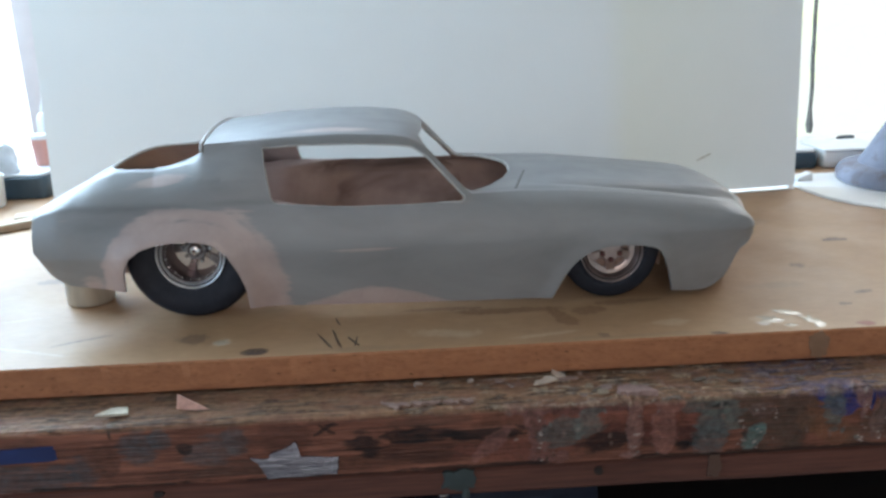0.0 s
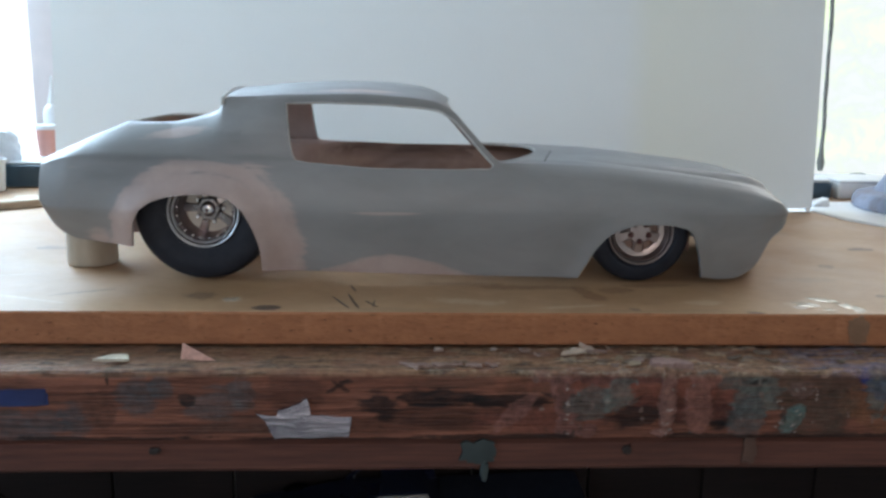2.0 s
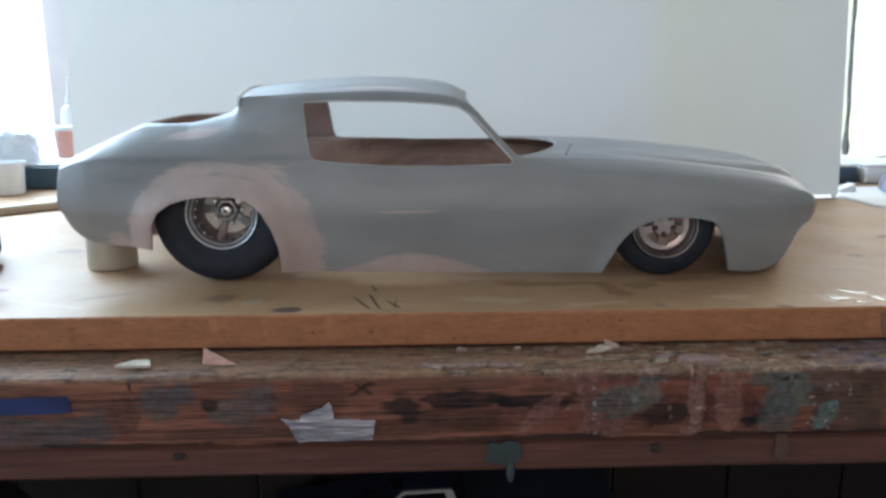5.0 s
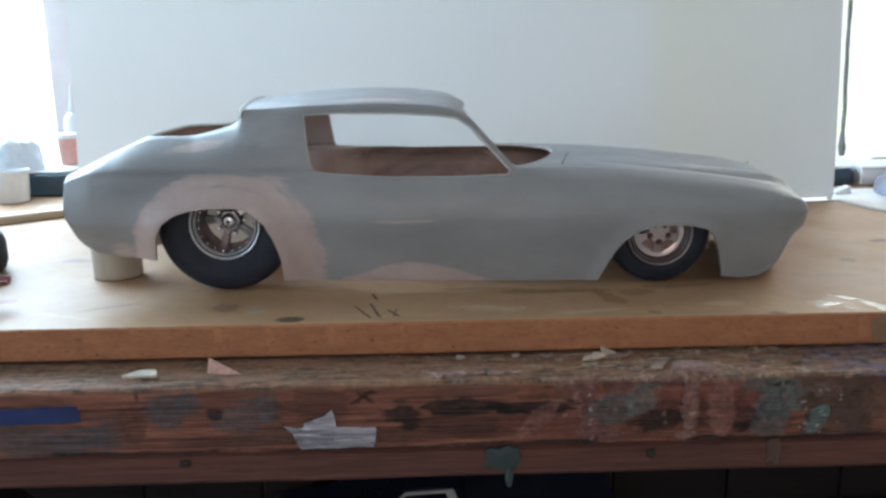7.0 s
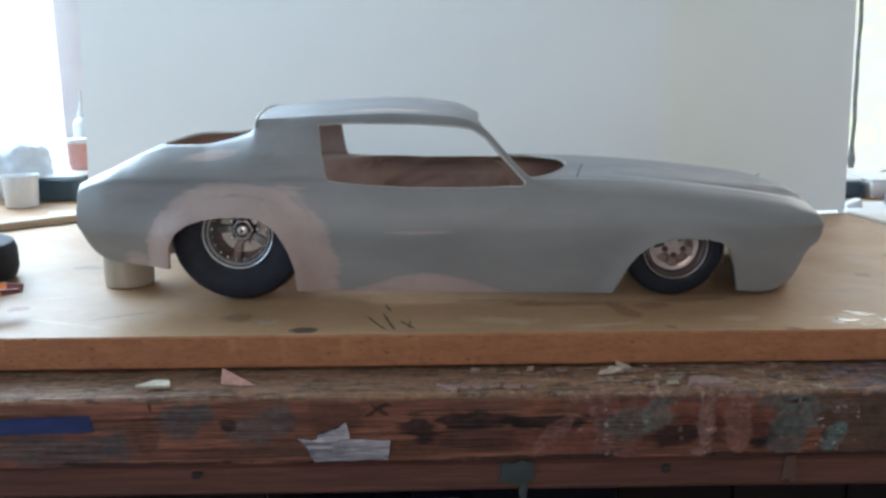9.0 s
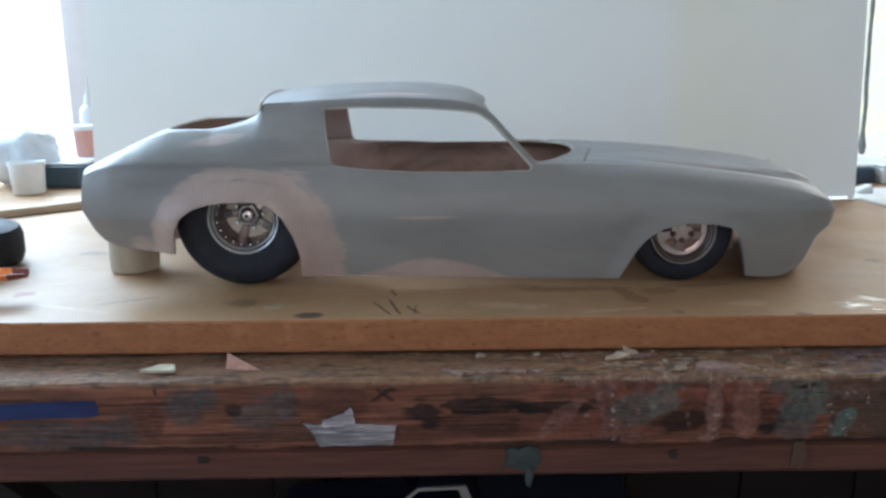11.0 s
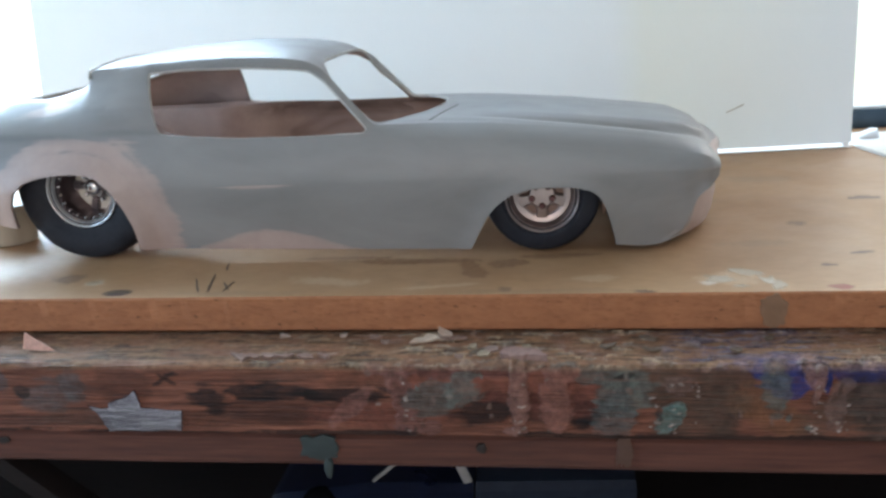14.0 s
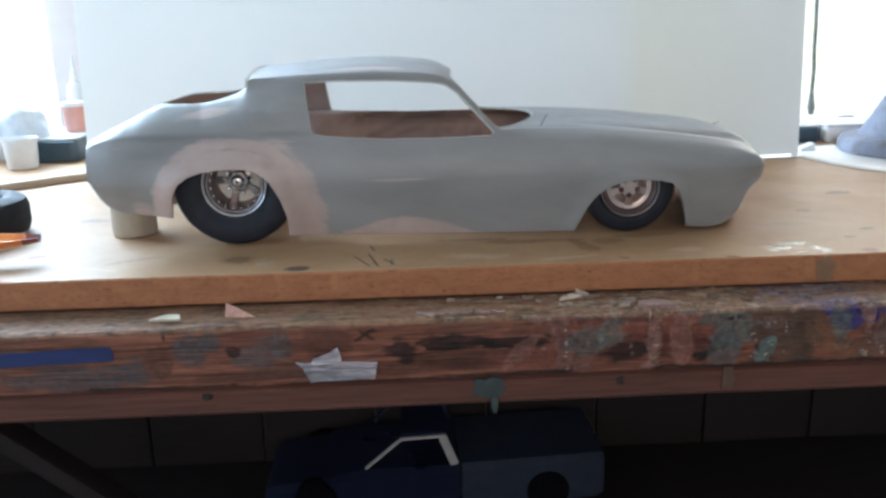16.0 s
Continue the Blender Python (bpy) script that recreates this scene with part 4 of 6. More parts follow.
Z_ED = curve((-0.145, 0.0875), (-0.138, 0.0930), (-0.124, 0.1005), (-0.110, 0.1072), (-0.094, 0.1142), (-0.080, 0.1188), (-0.066, 0.1196), (-0.045, 0.1198), (-0.030, 0.1225), (-0.0168, 0.1262), (-0.0075, 0.1308), (-0.0058, 0.1385), (-0.003, 0.1408), (0.002, 0.1412), (0.01, 0.1414), (0.04, 0.1432), (0.10, 0.1448), (0.142, 0.1428), (0.158, 0.1400),
             (0.172, 0.1335), (0.189, 0.1145), (0.207, 0.0950), (0.225, 0.0945), (0.25, 0.0940), (0.29, 0.0922), (0.332, 0.0878), (0.377, 0.0822), (0.415, 0.0765), (0.431, 0.0722), (0.4370, 0.0695), (0.4405, 0.0660), (0.4425, 0.0632), (0.455, 0.061))
Z_SAIL = curve((-0.045, 0.1198), (-0.030, 0.1225), (-0.0168, 0.1262), (-0.0075, 0.1310), (0.012, 0.1385), (0.03, 0.1424), (0.05, 0.1437))
V_ED = curve((-0.145, 0.080), (-0.109, 0.074), (-0.078, 0.068), (-0.045, 0.070), (-0.009, 0.076), (0.04, 0.081), (0.13, 0.080), (0.165, 0.079), (0.187, 0.086), (0.207, 0.092), (0.25, 0.084), (0.40, 0.079), (0.441, 0.075))
Z_TOP = curve((-0.145, 0.088), (-0.138, 0.093), (-0.109, 0.1105), (-0.085, 0.1222), (-0.045, 0.1268), (-0.0090, 0.1345), (-0.0060, 0.1448), (-0.002, 0.1466), (0.003, 0.1468), (0.013, 0.1480), (0.043, 0.1515), (0.09, 0.1538), (0.123, 0.1532), (0.150, 0.1500), (0.161, 0.1470),
              (0.171, 0.1415), (0.21, 0.119), (0.245, 0.0990), (0.27, 0.0985), (0.30, 0.0970), (0.35, 0.0920), (0.40, 0.0840), (0.425, 0.0775), (0.4425, 0.0690), (0.455, 0.064))
HW = curve((-0.145, 0.094), (-0.136, 0.097), (-0.12, 0.100), (-0.08, 0.103), (0.0, 0.106), (0.10, 0.107), (0.25, 0.106), (0.36, 0.102), (0.42, 0.098), (0.433, 0.0955), (0.4385, 0.0935), (0.4425, 0.0880), (0.455, 0.084))

REAR_ARCH = [(-0.0745, 0.000), (-0.072, 0.030), (-0.0695, 0.047), (-0.064, 0.0575), (-0.055, 0.0640), (-0.044, 0.0675), (-0.030, 0.0695), (-0.016, 0.0700), (-0.007, 0.0693), (0.003, 0.0665), (0.013, 0.0575), (0.020, 0.0440), (0.0245, 0.0290), (0.0255, 0.0100), (0.026, 0.0)]
FRONT_ARCH = [(0.268, 0.0), (0.273, 0.006), (0.2835, 0.0270), (0.2905, 0.0365), (0.301, 0.0445), (0.316, 0.0488), (0.330, 0.0495), (0.345, 0.0485), (0.3565, 0.0460), (0.3625, 0.0410), (0.3660, 0.0340), (0.3690, 0.0260), (0.3735, 0.0090), (0.375, 0.0)]
SIDE_WINDOW = [(0.0435, 0.1375), (0.072, 0.1388), (0.120, 0.1380), (0.149, 0.1358), (0.1615, 0.1338), (0.1735, 0.1262), (0.1880, 0.1100), (0.2030, 0.0935), (0.2005, 0.0900), (0.155, 0.0895), (0.114, 0.0900), (0.075, 0.0925), (0.060, 0.0937), (0.0515, 0.0950), (0.0487, 0.0985), (0.0462, 0.116)]
REAR_WINDOW = [(-0.094, 0.0), (-0.0925, 0.028), (-0.088, 0.046), (-0.081, 0.0560), (-0.070, 0.0625), (-0.055, 0.0655), (-0.038, 0.0655), (-0.020, 0.0645), (-0.0105, 0.0615), (-0.0078, 0.0545), (-0.0068, 0.0)]
WINDSCREEN = [(0.1712, 0.0), (0.1706, 0.035), (0.1675, 0.060), (0.1690, 0.0685), (0.1765, 0.0765), (0.1905, 0.0815), (0.2025, 0.0860), (0.2100, 0.0835), (0.2230, 0.0720), (0.2380, 0.0480), (0.2465, 0.0240), (0.2490, 0.0)]


def distance(poly, x, y):
    """Signed distance to a closed outline, negative inside."""
    best, inside = 9.0, False
    n = len(poly)
    for i in range(n):
        (ax, ay), (bx, by) = poly[i], poly[(i + 1) % n]
        dx, dy = bx - ax, by - ay
        t = max(0.0, min(1.0, ((x - ax) * dx + (y - ay) * dy) / (dx * dx + dy * dy + 1e-12)))
        best = min(best, math.hypot(x - ax - t * dx, y - ay - t * dy))
        if (ay > y) != (by > y) and x < ax + (y - ay) * dx / dy:
            inside = not inside
    return -best if inside else best


def mirrored(poly):
    return poly + [(x, -v) for x, v in reversed(poly) if v > 0]


REAR_GLASS, FRONT_GLASS = mirrored(REAR_WINDOW), mirrored(WINDSCREEN)
CUTS = (
    lambda x, v, z: distance(REAR_ARCH, x, z) if abs(v) > 0.05 and z < 0.085 and -0.1 < x < 0.06 else 1.0,
    lambda x, v, z: distance(FRONT_ARCH, x, z) if abs(v) > 0.05 and z < 0.07 and 0.24 < x < 0.40 else 1.0,
    lambda x, v, z: distance(SIDE_WINDOW, x, z) if abs(v) > 0.055 and z > 0.08 and 0.02 < x < 0.23 and z < Z_ED(x) - 0.0012 else (0.004 if 0.02 < x < 0.23 and abs(v) > 0.055 and z > 0.1 else 1.0),
    lambda x, v, z: distance(REAR_GLASS, x, v) if z > 0.10 and x < 0.02 else 1.0,
    lambda x, v, z: distance(FRONT_GLASS, x, v) if z > 0.085 and x > 0.15 else 1.0,
)


def bump1(x, c, w):
    return math.exp(-((x - c) / w) ** 2)


def section(x):
    """Half a cross section, from the sill up to the centre line: pairs of offset and height."""
    zl, zs, ze, zt, ve, hw = Z_LOW(x), Z_SH(x), Z_ED(x), Z_TOP(x), V_ED(x), HW(x)
    zc = min(max(0.057, zl + 0.25 * (zs - zl)), zs - 0.2 * (zs - zl))
    out = []
    blunt = max(0.0, min(1.0, (x - 0.412) / 0.024))
    blunt = blunt * blunt * (3 - 2 * blunt)
    for i in range(9):
        t = i / 9
        out.append((hw - 0.009 * (1 - 0.85 * blunt) * (1 - t) ** 1.6 - 0.0012 * math.sin(math.pi * t), zl + (zc - zl) * t))
    sh = hw - 0.009 * (1 - 0.65 * blunt)
    for i in range(24):
        t = i / 24
        out.append((hw + (sh - hw) * t ** 1.9, zc + (zs - zc) * t))
    sail = Z_SAIL(x) if -0.045 < x < 0.045 else ze
    for i in range(14):
        t = i / 14
        rise = sail - zs
        bow = 0.10 * rise * math.sin(math.pi * t)
        flat = rise < 0.012
        late = max(0.0, (t - 0.70) / 0.30) ** 2
        out.append((sh + (ve - sh) * (t ** 0.9 if flat else t) + bow, zs + rise * (t ** 0.8 if flat else t) + (ze - sail) * late))
    hood = max(0.0, min(1.0, (x - 0.27) / 0.10)) * max(0.0, min(1.0, (0.434 - x) / 0.034))
    for i in range(37):
        t = i / 36
        v = ve * (1 - t)
        z = ze + (zt - ze) * (1 - (v / max(ve, 1e-6)) ** 2.2)
        if x > 0.168:
            bonnet = min(ze, 0.0945) + (zt - min(ze, zt) if x > 0.25 else 0.0045) * (1 - (v / 0.095) ** 2)
            foot = 0.206 + 0.0435 * (1 - (v / 0.087) ** 2)
            pane = bonnet + max(0.0, foot - x) * 0.575
            k = min(1.0, t / 0.12)
            q = min(1.0, (x - 0.168) / 0.014)
            z += (ze + (pane - ze) * k * k * (3 - 2 * k) - z) * q * q * (3 - 2 * q)
        z -= hood * (0.0046 * bump1(t, 0.17, 0.050) - 0.0010 * bump1(t, 0.05, 0.04))
        rise = max(0.0, min(1.0, (0.0600 - v) / 0.008))
        front = max(0.0, min(1.0, (x - 0.35) / 0.07))
        z += min(1.0, max(0.0, (x - 0.27) / 0.10)) * max(0.0, min(1.0, (0.4382 - x) / 0.0016)) * (0.0016 + 0.0030 * front * front) * rise * rise * (3 - 2 * rise)
        out.append((v, z))
    return out


def car_shell(beads):
    """The hollow body. beads gathers the edges of the window openings."""
    stations = []
    x = -0.1400
    while x < 0.4417:
        stations.append(x)
        near_end = x < -0.125 or x > 0.418
        x += 0.0014 if near_end or -0.022 < x < 0.004 else 0.0018 if x < 0.06 else 0.0032
    stations.append(0.4425)
    rows = []
    for x in stations:
        half = section(x)
        row = [(x, -v, z) for v, z in half] + [(x, v, z) for v, z in reversed(half[:-1])]
        rows.append(row)
    # closing panels at tail and nose
    for end, xs in ((0, (-0.1413, -0.1421, -0.1424, -0.1426)), (-1, (0.4440, 0.4450, 0.4456, 0.4458))):
        base = rows[end]
        zc = sum(p[2] for p in base) / len(base)
        for s, xx in zip((0.955, 0.88, 0.62, 0.0), xs):
            ring = [(xx, p[1] * s, zc + (p[2] - zc) * s) for p in base]
            rows.insert(0, ring) if end == 0 else rows.append(ring)
    pts = []
    for row in rows:
        line = []
        for x, v, z in row:
            flare = 0.0065 * math.exp(-(max(0.0, distance(REAR_ARCH, x, z)) / 0.013) ** 2) if abs(v) > 0.06 and z < 0.098 else 0.0
            lip = 0.0025 * math.exp(-(max(0.0, distance(FRONT_ARCH, x, z)) / 0.008) ** 2) if abs(v) > 0.06 and z < 0.075 else 0.0
            v += math.copysign(flare + lip, v)
            x2 = x
            if x > 0.40:
                x2 += 0.0125 * min(1.0, (x - 0.40) / 0.032) * math.exp(-(v / 0.050) ** 4) * (1.0 - 0.75 * max(0.0, min(1.0, (z - 0.056) / 0.018)))
                x2 -= 0.003 * min(1.0, (x - 0.40) / 0.035) * bump1(abs(v), 0.062, 0.012) * (1.0 if z < 0.068 else 0.3)
                x2 += 0.0006 * min(1.0, (x - 0.40) / 0.034) * max(0.0, min(1.0, (z - 0.046) / 0.010))
            if x < -0.12:
                x2 -= 0.005 * min(1.0, (-0.12 - x) / 0.02) * (1 - (v / 0.11) ** 2)
            line.append((x2, v, z))
        pts.append(line)

    verts, faces = [p for line in pts for p in line], []
    n = len(pts[0])
    for i in range(len(pts) - 1):
        for j in range(n - 1):
            faces.append([i * n + j, i * n + j + 1, (i + 1) * n + j + 1, (i + 1) * n + j])
    # trim the openings
    for cut in CUTS:
        val = [cut(*p) for p in verts]
        cache, kept = {}, []
        for f in faces:
            if all(val[i] > 0 for i in f):
                kept.append(f)
                continue
            if all(val[i] <= 0 for i in f):
                continue
            poly = []
            for a, b in zip(f, f[1:] + f[:1]):
                if val[a] > 0:
                    poly.append(a)
                if (val[a] > 0) != (val[b] > 0):
                    key = (min(a, b), max(a, b))
                    if key not in cache:
                        t = val[a] / (val[a] - val[b])
                        pa, pb = verts[a], verts[b]
                        cache[key] = len(verts)
                        verts.append(tuple(pa[k] + (pb[k] - pa[k]) * t for k in range(3)))
                    poly.append(cache[key])
            if len(poly) > 2:
                kept.append(poly)
        faces = kept
        val = None
    bm = bmesh.new()
    pink_at, dark_at = bm.verts.layers.float.new("filler"), bm.verts.layers.float.new("shade_and_stain")
    pink_at, dark_at = bm.verts.layers.float["filler"], bm.verts.layers.float["shade_and_stain"]
    bv = [bm.verts.new(p) for p in verts]
    for f in faces:
        if len(set(f)) > 2:
            try:
                bm.faces.new([bv[i] for i in f])
            except ValueError:
                pass
    bmesh.ops.remove_doubles(bm, verts=bm.verts, dist=0.00025)
    bmesh.ops.delete(bm, geom=[v for v in bm.verts if not v.link_faces], context="VERTS")
    bmesh.ops.recalc_face_normals(bm, faces=bm.faces)
    top = max(bm.faces, key=lambda f: f.calc_center_median().z)
    if top.normal.z < 0:
        bmesh.ops.reverse_faces(bm, faces=bm.faces)
    bm.normal_update()
    # the inner skin and the rims
    outer = list(bm.faces)
    bm.verts.index_update()
    rim = [(e.verts[0], e.verts[1]) for e in bm.edges if len(e.link_faces) == 1]
    twin = {}
    for v in list(bm.verts):
        twin[v] = bm.verts.new(v.co - v.normal * 0.0028)
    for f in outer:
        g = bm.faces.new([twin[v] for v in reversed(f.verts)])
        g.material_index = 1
    beads.extend(((a.co + twin[a].co) / 2, (b.co + twin[b].co) / 2, a.index, b.index) for a, b in rim if min(a.co.z, b.co.z) > 0.084)
    for a, b in rim:
        f = bm.faces.new((a, b, twin[b], twin[a]))
        f.material_index = 2 if min(a.co.z, b.co.z) > 0.086 else 0
    for v in bm.verts:
        v[pink_at] = filler(*v.co)
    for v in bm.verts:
        v[dark_at] = shade_and_stain(*v.co)
    # shade under the sill put into the colour, and a dark smear
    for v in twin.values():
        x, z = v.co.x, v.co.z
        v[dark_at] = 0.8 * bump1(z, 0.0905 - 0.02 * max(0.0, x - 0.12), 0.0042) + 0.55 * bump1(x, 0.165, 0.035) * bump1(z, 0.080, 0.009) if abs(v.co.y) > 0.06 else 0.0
    for f in bm.faces:
        f.smooth = True
    for e in bm.edges:
        if len(e.link_faces) == 2 and e.calc_face_angle(0) > radians(48):
            e.smooth = False
    return bm


def filler(x, v, z):
    """Pink filler at a place on the shell, plus the crease highlight, 0 to 1."""
    near = abs(v) > 0.05
    m = 0.0
    if near and z < 0.1:
        d = distance(REAR_ARCH, x, z)
        wide = 0.014 + 0.004 * max(0.0, min(1.0, (x + 0.085) / 0.045)) + 0.006 * max(0.0, min(1.0, x / 0.03))
        if d < 0.045:
            m = max(m, 0.95 * max(0.0, min(1.0, 1.35 - d / wide * 0.72)))
            if z > 0.045 and x > -0.075:
                m -= 0.34 * bump1(d, 0.0150, 0.0020) * min(1.0, max(0.0, (x + 0.055) / 0.03))
                m = max(m, (0.30 + 0.30 * bump1(x, 0.005, 0.02)) * bump1(d, 0.0215, 0.0035) * max(0.0, min(1.0, (x + 0.070) / 0.03)))
                m -= 0.10 * bump1(d, 0.0260, 0.0018)
        m = max(m, 0.52 * bump1(x, -0.097, 0.018) * bump1(z, 0.036, 0.010))
        reach = 0.0075 + 0.022 * bump1(x, 0.125, 0.055)
        m = max(m, 0.72 * max(0.0, min(1.0, (reach - z) / 0.011)) * (1.0 if 0.07 < x < 0.27 else 0.0))
        m = max(m, 0.55 * bump1(x, 0.047, 0.010) * bump1(z, 0.016, 0.016))
        # door crease highlight, put into the colour through this mask
        m = max(m, 0.60 * (bump1(x, 0.115, 0.034) ** 0.5) * bump1(z, 0.0572 - 0.004 * (x - 0.115), 0.0009))
        m = max(m, 0.28 * bump1(x, 0.135, 0.020) * bump1(z, 0.079, 0.004))
        m = max(m, 0.40 * bump1(x, 0.020, 0.030) * bump1(z, 0.0905, 0.0020))
        m = max(m, 0.34 * bump1(x, -0.030, 0.030) * bump1(z, 0.0935, 0.0022))
        m = max(m, 0.36 * bump1(x, 0.240, 0.008) * bump1(z, 0.086, 0.0010))
        m = max(m, 0.20 * bump1(x, 0.27, 0.015) * bump1(z, 0.060, 0.003))
        m = max(m, 0.30 * bump1(x, -0.115, 0.012) * bump1(z, 0.088, 0.004))
    if z > 0.1 and x < 0.03:
        m = max(m, 0.55 * bump1(x, -0.040, 0.040) * bump1(z, 0.1125 + 0.16 * (x + 0.045), 0.005))
        m = max(m, 0.30 * bump1(x, -0.04, 0.05) * bump1(z, 0.104, 0.006))
    if z > 0.138 and 0.02 < x < 0.17:
        m = max(m, 0.62 * bump1(x, 0.095, 0.050) * bump1(abs(v), 0.069, 0.007))
    if x > 0.437 and abs(v) < 0.074 and z < 0.068:
        m = max(m, min(1.0, (x - 0.437) / 0.006) * (1.0 if abs(v) < 0.066 else 0.4))
    return max(0.0, min(1.0, m))


def shade_and_stain(x, v, z):
    """Shade under the shoulder and along hood lines as colour, plus darker patches."""
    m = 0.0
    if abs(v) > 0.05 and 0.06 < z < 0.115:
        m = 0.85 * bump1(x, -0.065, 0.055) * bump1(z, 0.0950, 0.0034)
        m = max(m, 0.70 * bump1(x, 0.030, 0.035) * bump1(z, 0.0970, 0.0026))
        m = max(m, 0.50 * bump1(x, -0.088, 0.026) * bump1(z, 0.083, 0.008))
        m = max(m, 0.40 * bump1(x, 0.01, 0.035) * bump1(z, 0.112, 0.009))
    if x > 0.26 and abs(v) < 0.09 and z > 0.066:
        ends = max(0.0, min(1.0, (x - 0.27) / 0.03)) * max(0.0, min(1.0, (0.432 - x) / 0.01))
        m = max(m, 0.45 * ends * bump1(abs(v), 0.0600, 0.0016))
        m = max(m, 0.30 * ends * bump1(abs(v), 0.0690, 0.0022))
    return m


def wheel(name, label, r, rim_r, width, dish, rear):
    """A wheel with its axle along y, its outer side to -y."""
    w = thing(name, label, "wheel")
    hw = width / 2
    bm = bmesh.new()
    prof = [(rim_r - 0.002, hw - 0.003), (rim_r + 0.002, hw), (r - 0.012, hw + 0.0012), (r - 0.004, hw - 0.002), (r - 0.0008, hw - 0.006), (r, hw * 0.5), (r, 0), (r, -hw * 0.5), (r - 0.0005, -hw + 0.0045), (r - 0.0018, -hw + 0.0014), (r - 0.0045, -hw - 0.0008),
            (r - 0.012, -hw - 0.0014), (rim_r + 0.003, -hw - 0.0004), (rim_r + 0.0005, -hw + 0.0012), (rim_r - 0.002, -hw + 0.003)]
    lathe(bm, prof, 72)
    part("tyre", bm, M_TYRE, w, "matt black rubber tyre")
    bm = bmesh.new()
    lathe(bm, [(rim_r + 0.0012, -hw + 0.001), (rim_r + 0.0012, -hw - 0.0010), (rim_r + 0.0006, -hw - 0.0016), (rim_r - 0.0001, -hw - 0.0012), (rim_r - 0.0003, -hw + 0.0010)], 72)
    part("rim_edge", bm, M_BEAD if rear else M_ALLOY, w, "thin bright outer bead")
    bm = bmesh.new()
    lathe(bm, [(rim_r - 0.0002, -hw + 0.0008), (rim_r - 0.0012, -hw + 0.0012), (rim_r - 0.0018, -hw + 0.0008)], 72)
    part("rim_groove", bm, M_GROOVE, w)
    bm = bmesh.new()
    lathe(bm, [(rim_r - 0.0017, -hw + 0.0012), (rim_r - 0.0018, -hw - 0.0001), (rim_r - 0.0024, -hw - 0.0005), (rim_r - 0.0030, -hw + 0.0003), (rim_r - 0.0033, -hw + 0.003)], 72)
    rim = part("rim", bm, M_BEAD if rear else M_ALLOY, w, "polished rim lip")
    bm = bmesh.new()
    lathe(bm, [(rim_r - 0.0032, -hw + 0.0025), (rim_r - 0.0046, -hw + 0.006)] + ([(rim_r * 0.80, -hw + dish * 0.75), (rim_r * 0.74, -hw + dish + 0.004)] if rear else [(rim_r - 0.0060, -hw + dish), (rim_r - 0.0064, hw - 0.004)]), 72)
    part("barrel", bm, M_DARKMETAL if rear else M_ALLOY, w, "inner barrel of the rim")
    if rear:
        for i in range(40):
            a = 2 * math.pi * i / 40
            bm = bmesh.new()
            box(bm, -0.0007, 0.0007, -0.0020, 0.0020, -0.0007, 0.0007, 0.0003)
            b = part("rim_bolt", bm, M_CHROME if i % 2 else M_DARKMETAL, rim)
            b.matrix_basis = Matrix.Translation(((rim_r - 0.0046) * math.cos(a), -hw + 0.0056, (rim_r - 0.0046) * math.sin(a))) @ pose(0, 0, 0, 0, -math.degrees(a), 0)
    yd = -hw + dish
    R = rim_r * 0.74 if rear else rim_r - 0.006
    # centre with five spokes
    hub = bmesh.new()
    lathe(hub, [(0.0, yd - 0.002), (R * 0.44, yd - 0.0018), (R * 0.52, yd), (R * 0.52, yd + 0.005), (0.0, yd + 0.005)], 40)
    bmesh.ops.remove_doubles(hub, verts=hub.verts, dist=1e-6)
    m_spoke = M_SPOKE if rear else M_ALLOY
    # rear disc is added: its pale colour stands for light through the gaps
    bm = bmesh.new()
    lathe(bm, [(0.0, yd + 0.0030), (R * 1.08, yd + 0.0030), (R * 1.08, yd + 0.0070), (0.0, yd + 0.0070)], 40)
    bmesh.ops.remove_doubles(bm, verts=bm.verts, dist=1e-6)
    part("backing_disc", bm, M_DISC if rear else M_BROWN, w, "added pale disc for the light seen between the spokes" if rear else "brown disc behind the spokes")
    part("hub", hub, m_spoke, w)
    turn = 18 if rear else 0
    if not rear:
        bm = bmesh.new()
        lathe(bm, [(R * 0.80, yd + 0.0004), (R * 0.84, yd - 0.0002), (R * 1.06, yd - 0.0004), (R * 1.06, yd + 0.004), (R * 0.80, yd + 0.004), (R * 0.80, yd + 0.0004)], 60)
        part("face_ring", bm, M_ALLOY, w)
    for i in range(5):
        bm = bmesh.new()
        vs = []
        for rr, half, dz in ((R * 0.34, R * (0.17 if rear else 0.24), -0.0008), (R * 0.62, R * (0.15 if rear else 0.215), 0.0), (R * 1.04, R * (0.20 if rear else 0.34), 0.0008)):
            vs.append([bm.verts.new((s * half, yd + dz + k, rr)) for s, k in ((-1, 0.0006), (-0.7, -0.0008), (0.7, -0.0008), (1, 0.0006), (1, 0.0042), (-1, 0.0042))])
        for a, b in zip(vs, vs[1:]):
            for k in range(6):
                bm.faces.new((a[k], a[(k + 1) % 6], b[(k + 1) % 6], b[k]))
        bm.faces.new(vs[0])
        bm.faces.new(vs[-1])
        s = part("spoke", bm, m_spoke, w)
        s.matrix_basis = pose(0, 0, 0, 0, 72 * i + turn + 36, 0)
    if rear:
        bm = bmesh.new()
        lathe(bm, [(0.0, yd - 0.0102), (0.0022, yd - 0.0101), (0.0042, yd - 0.0095), (0.0056, yd - 0.0082), (0.0062, yd - 0.0064), (0.0062, yd - 0.0048), (0.0066, yd - 0.0046)], 32)
        bmesh.ops.remove_doubles(bm, verts=bm.verts, dist=1e-6)
        nut = bmesh.new()
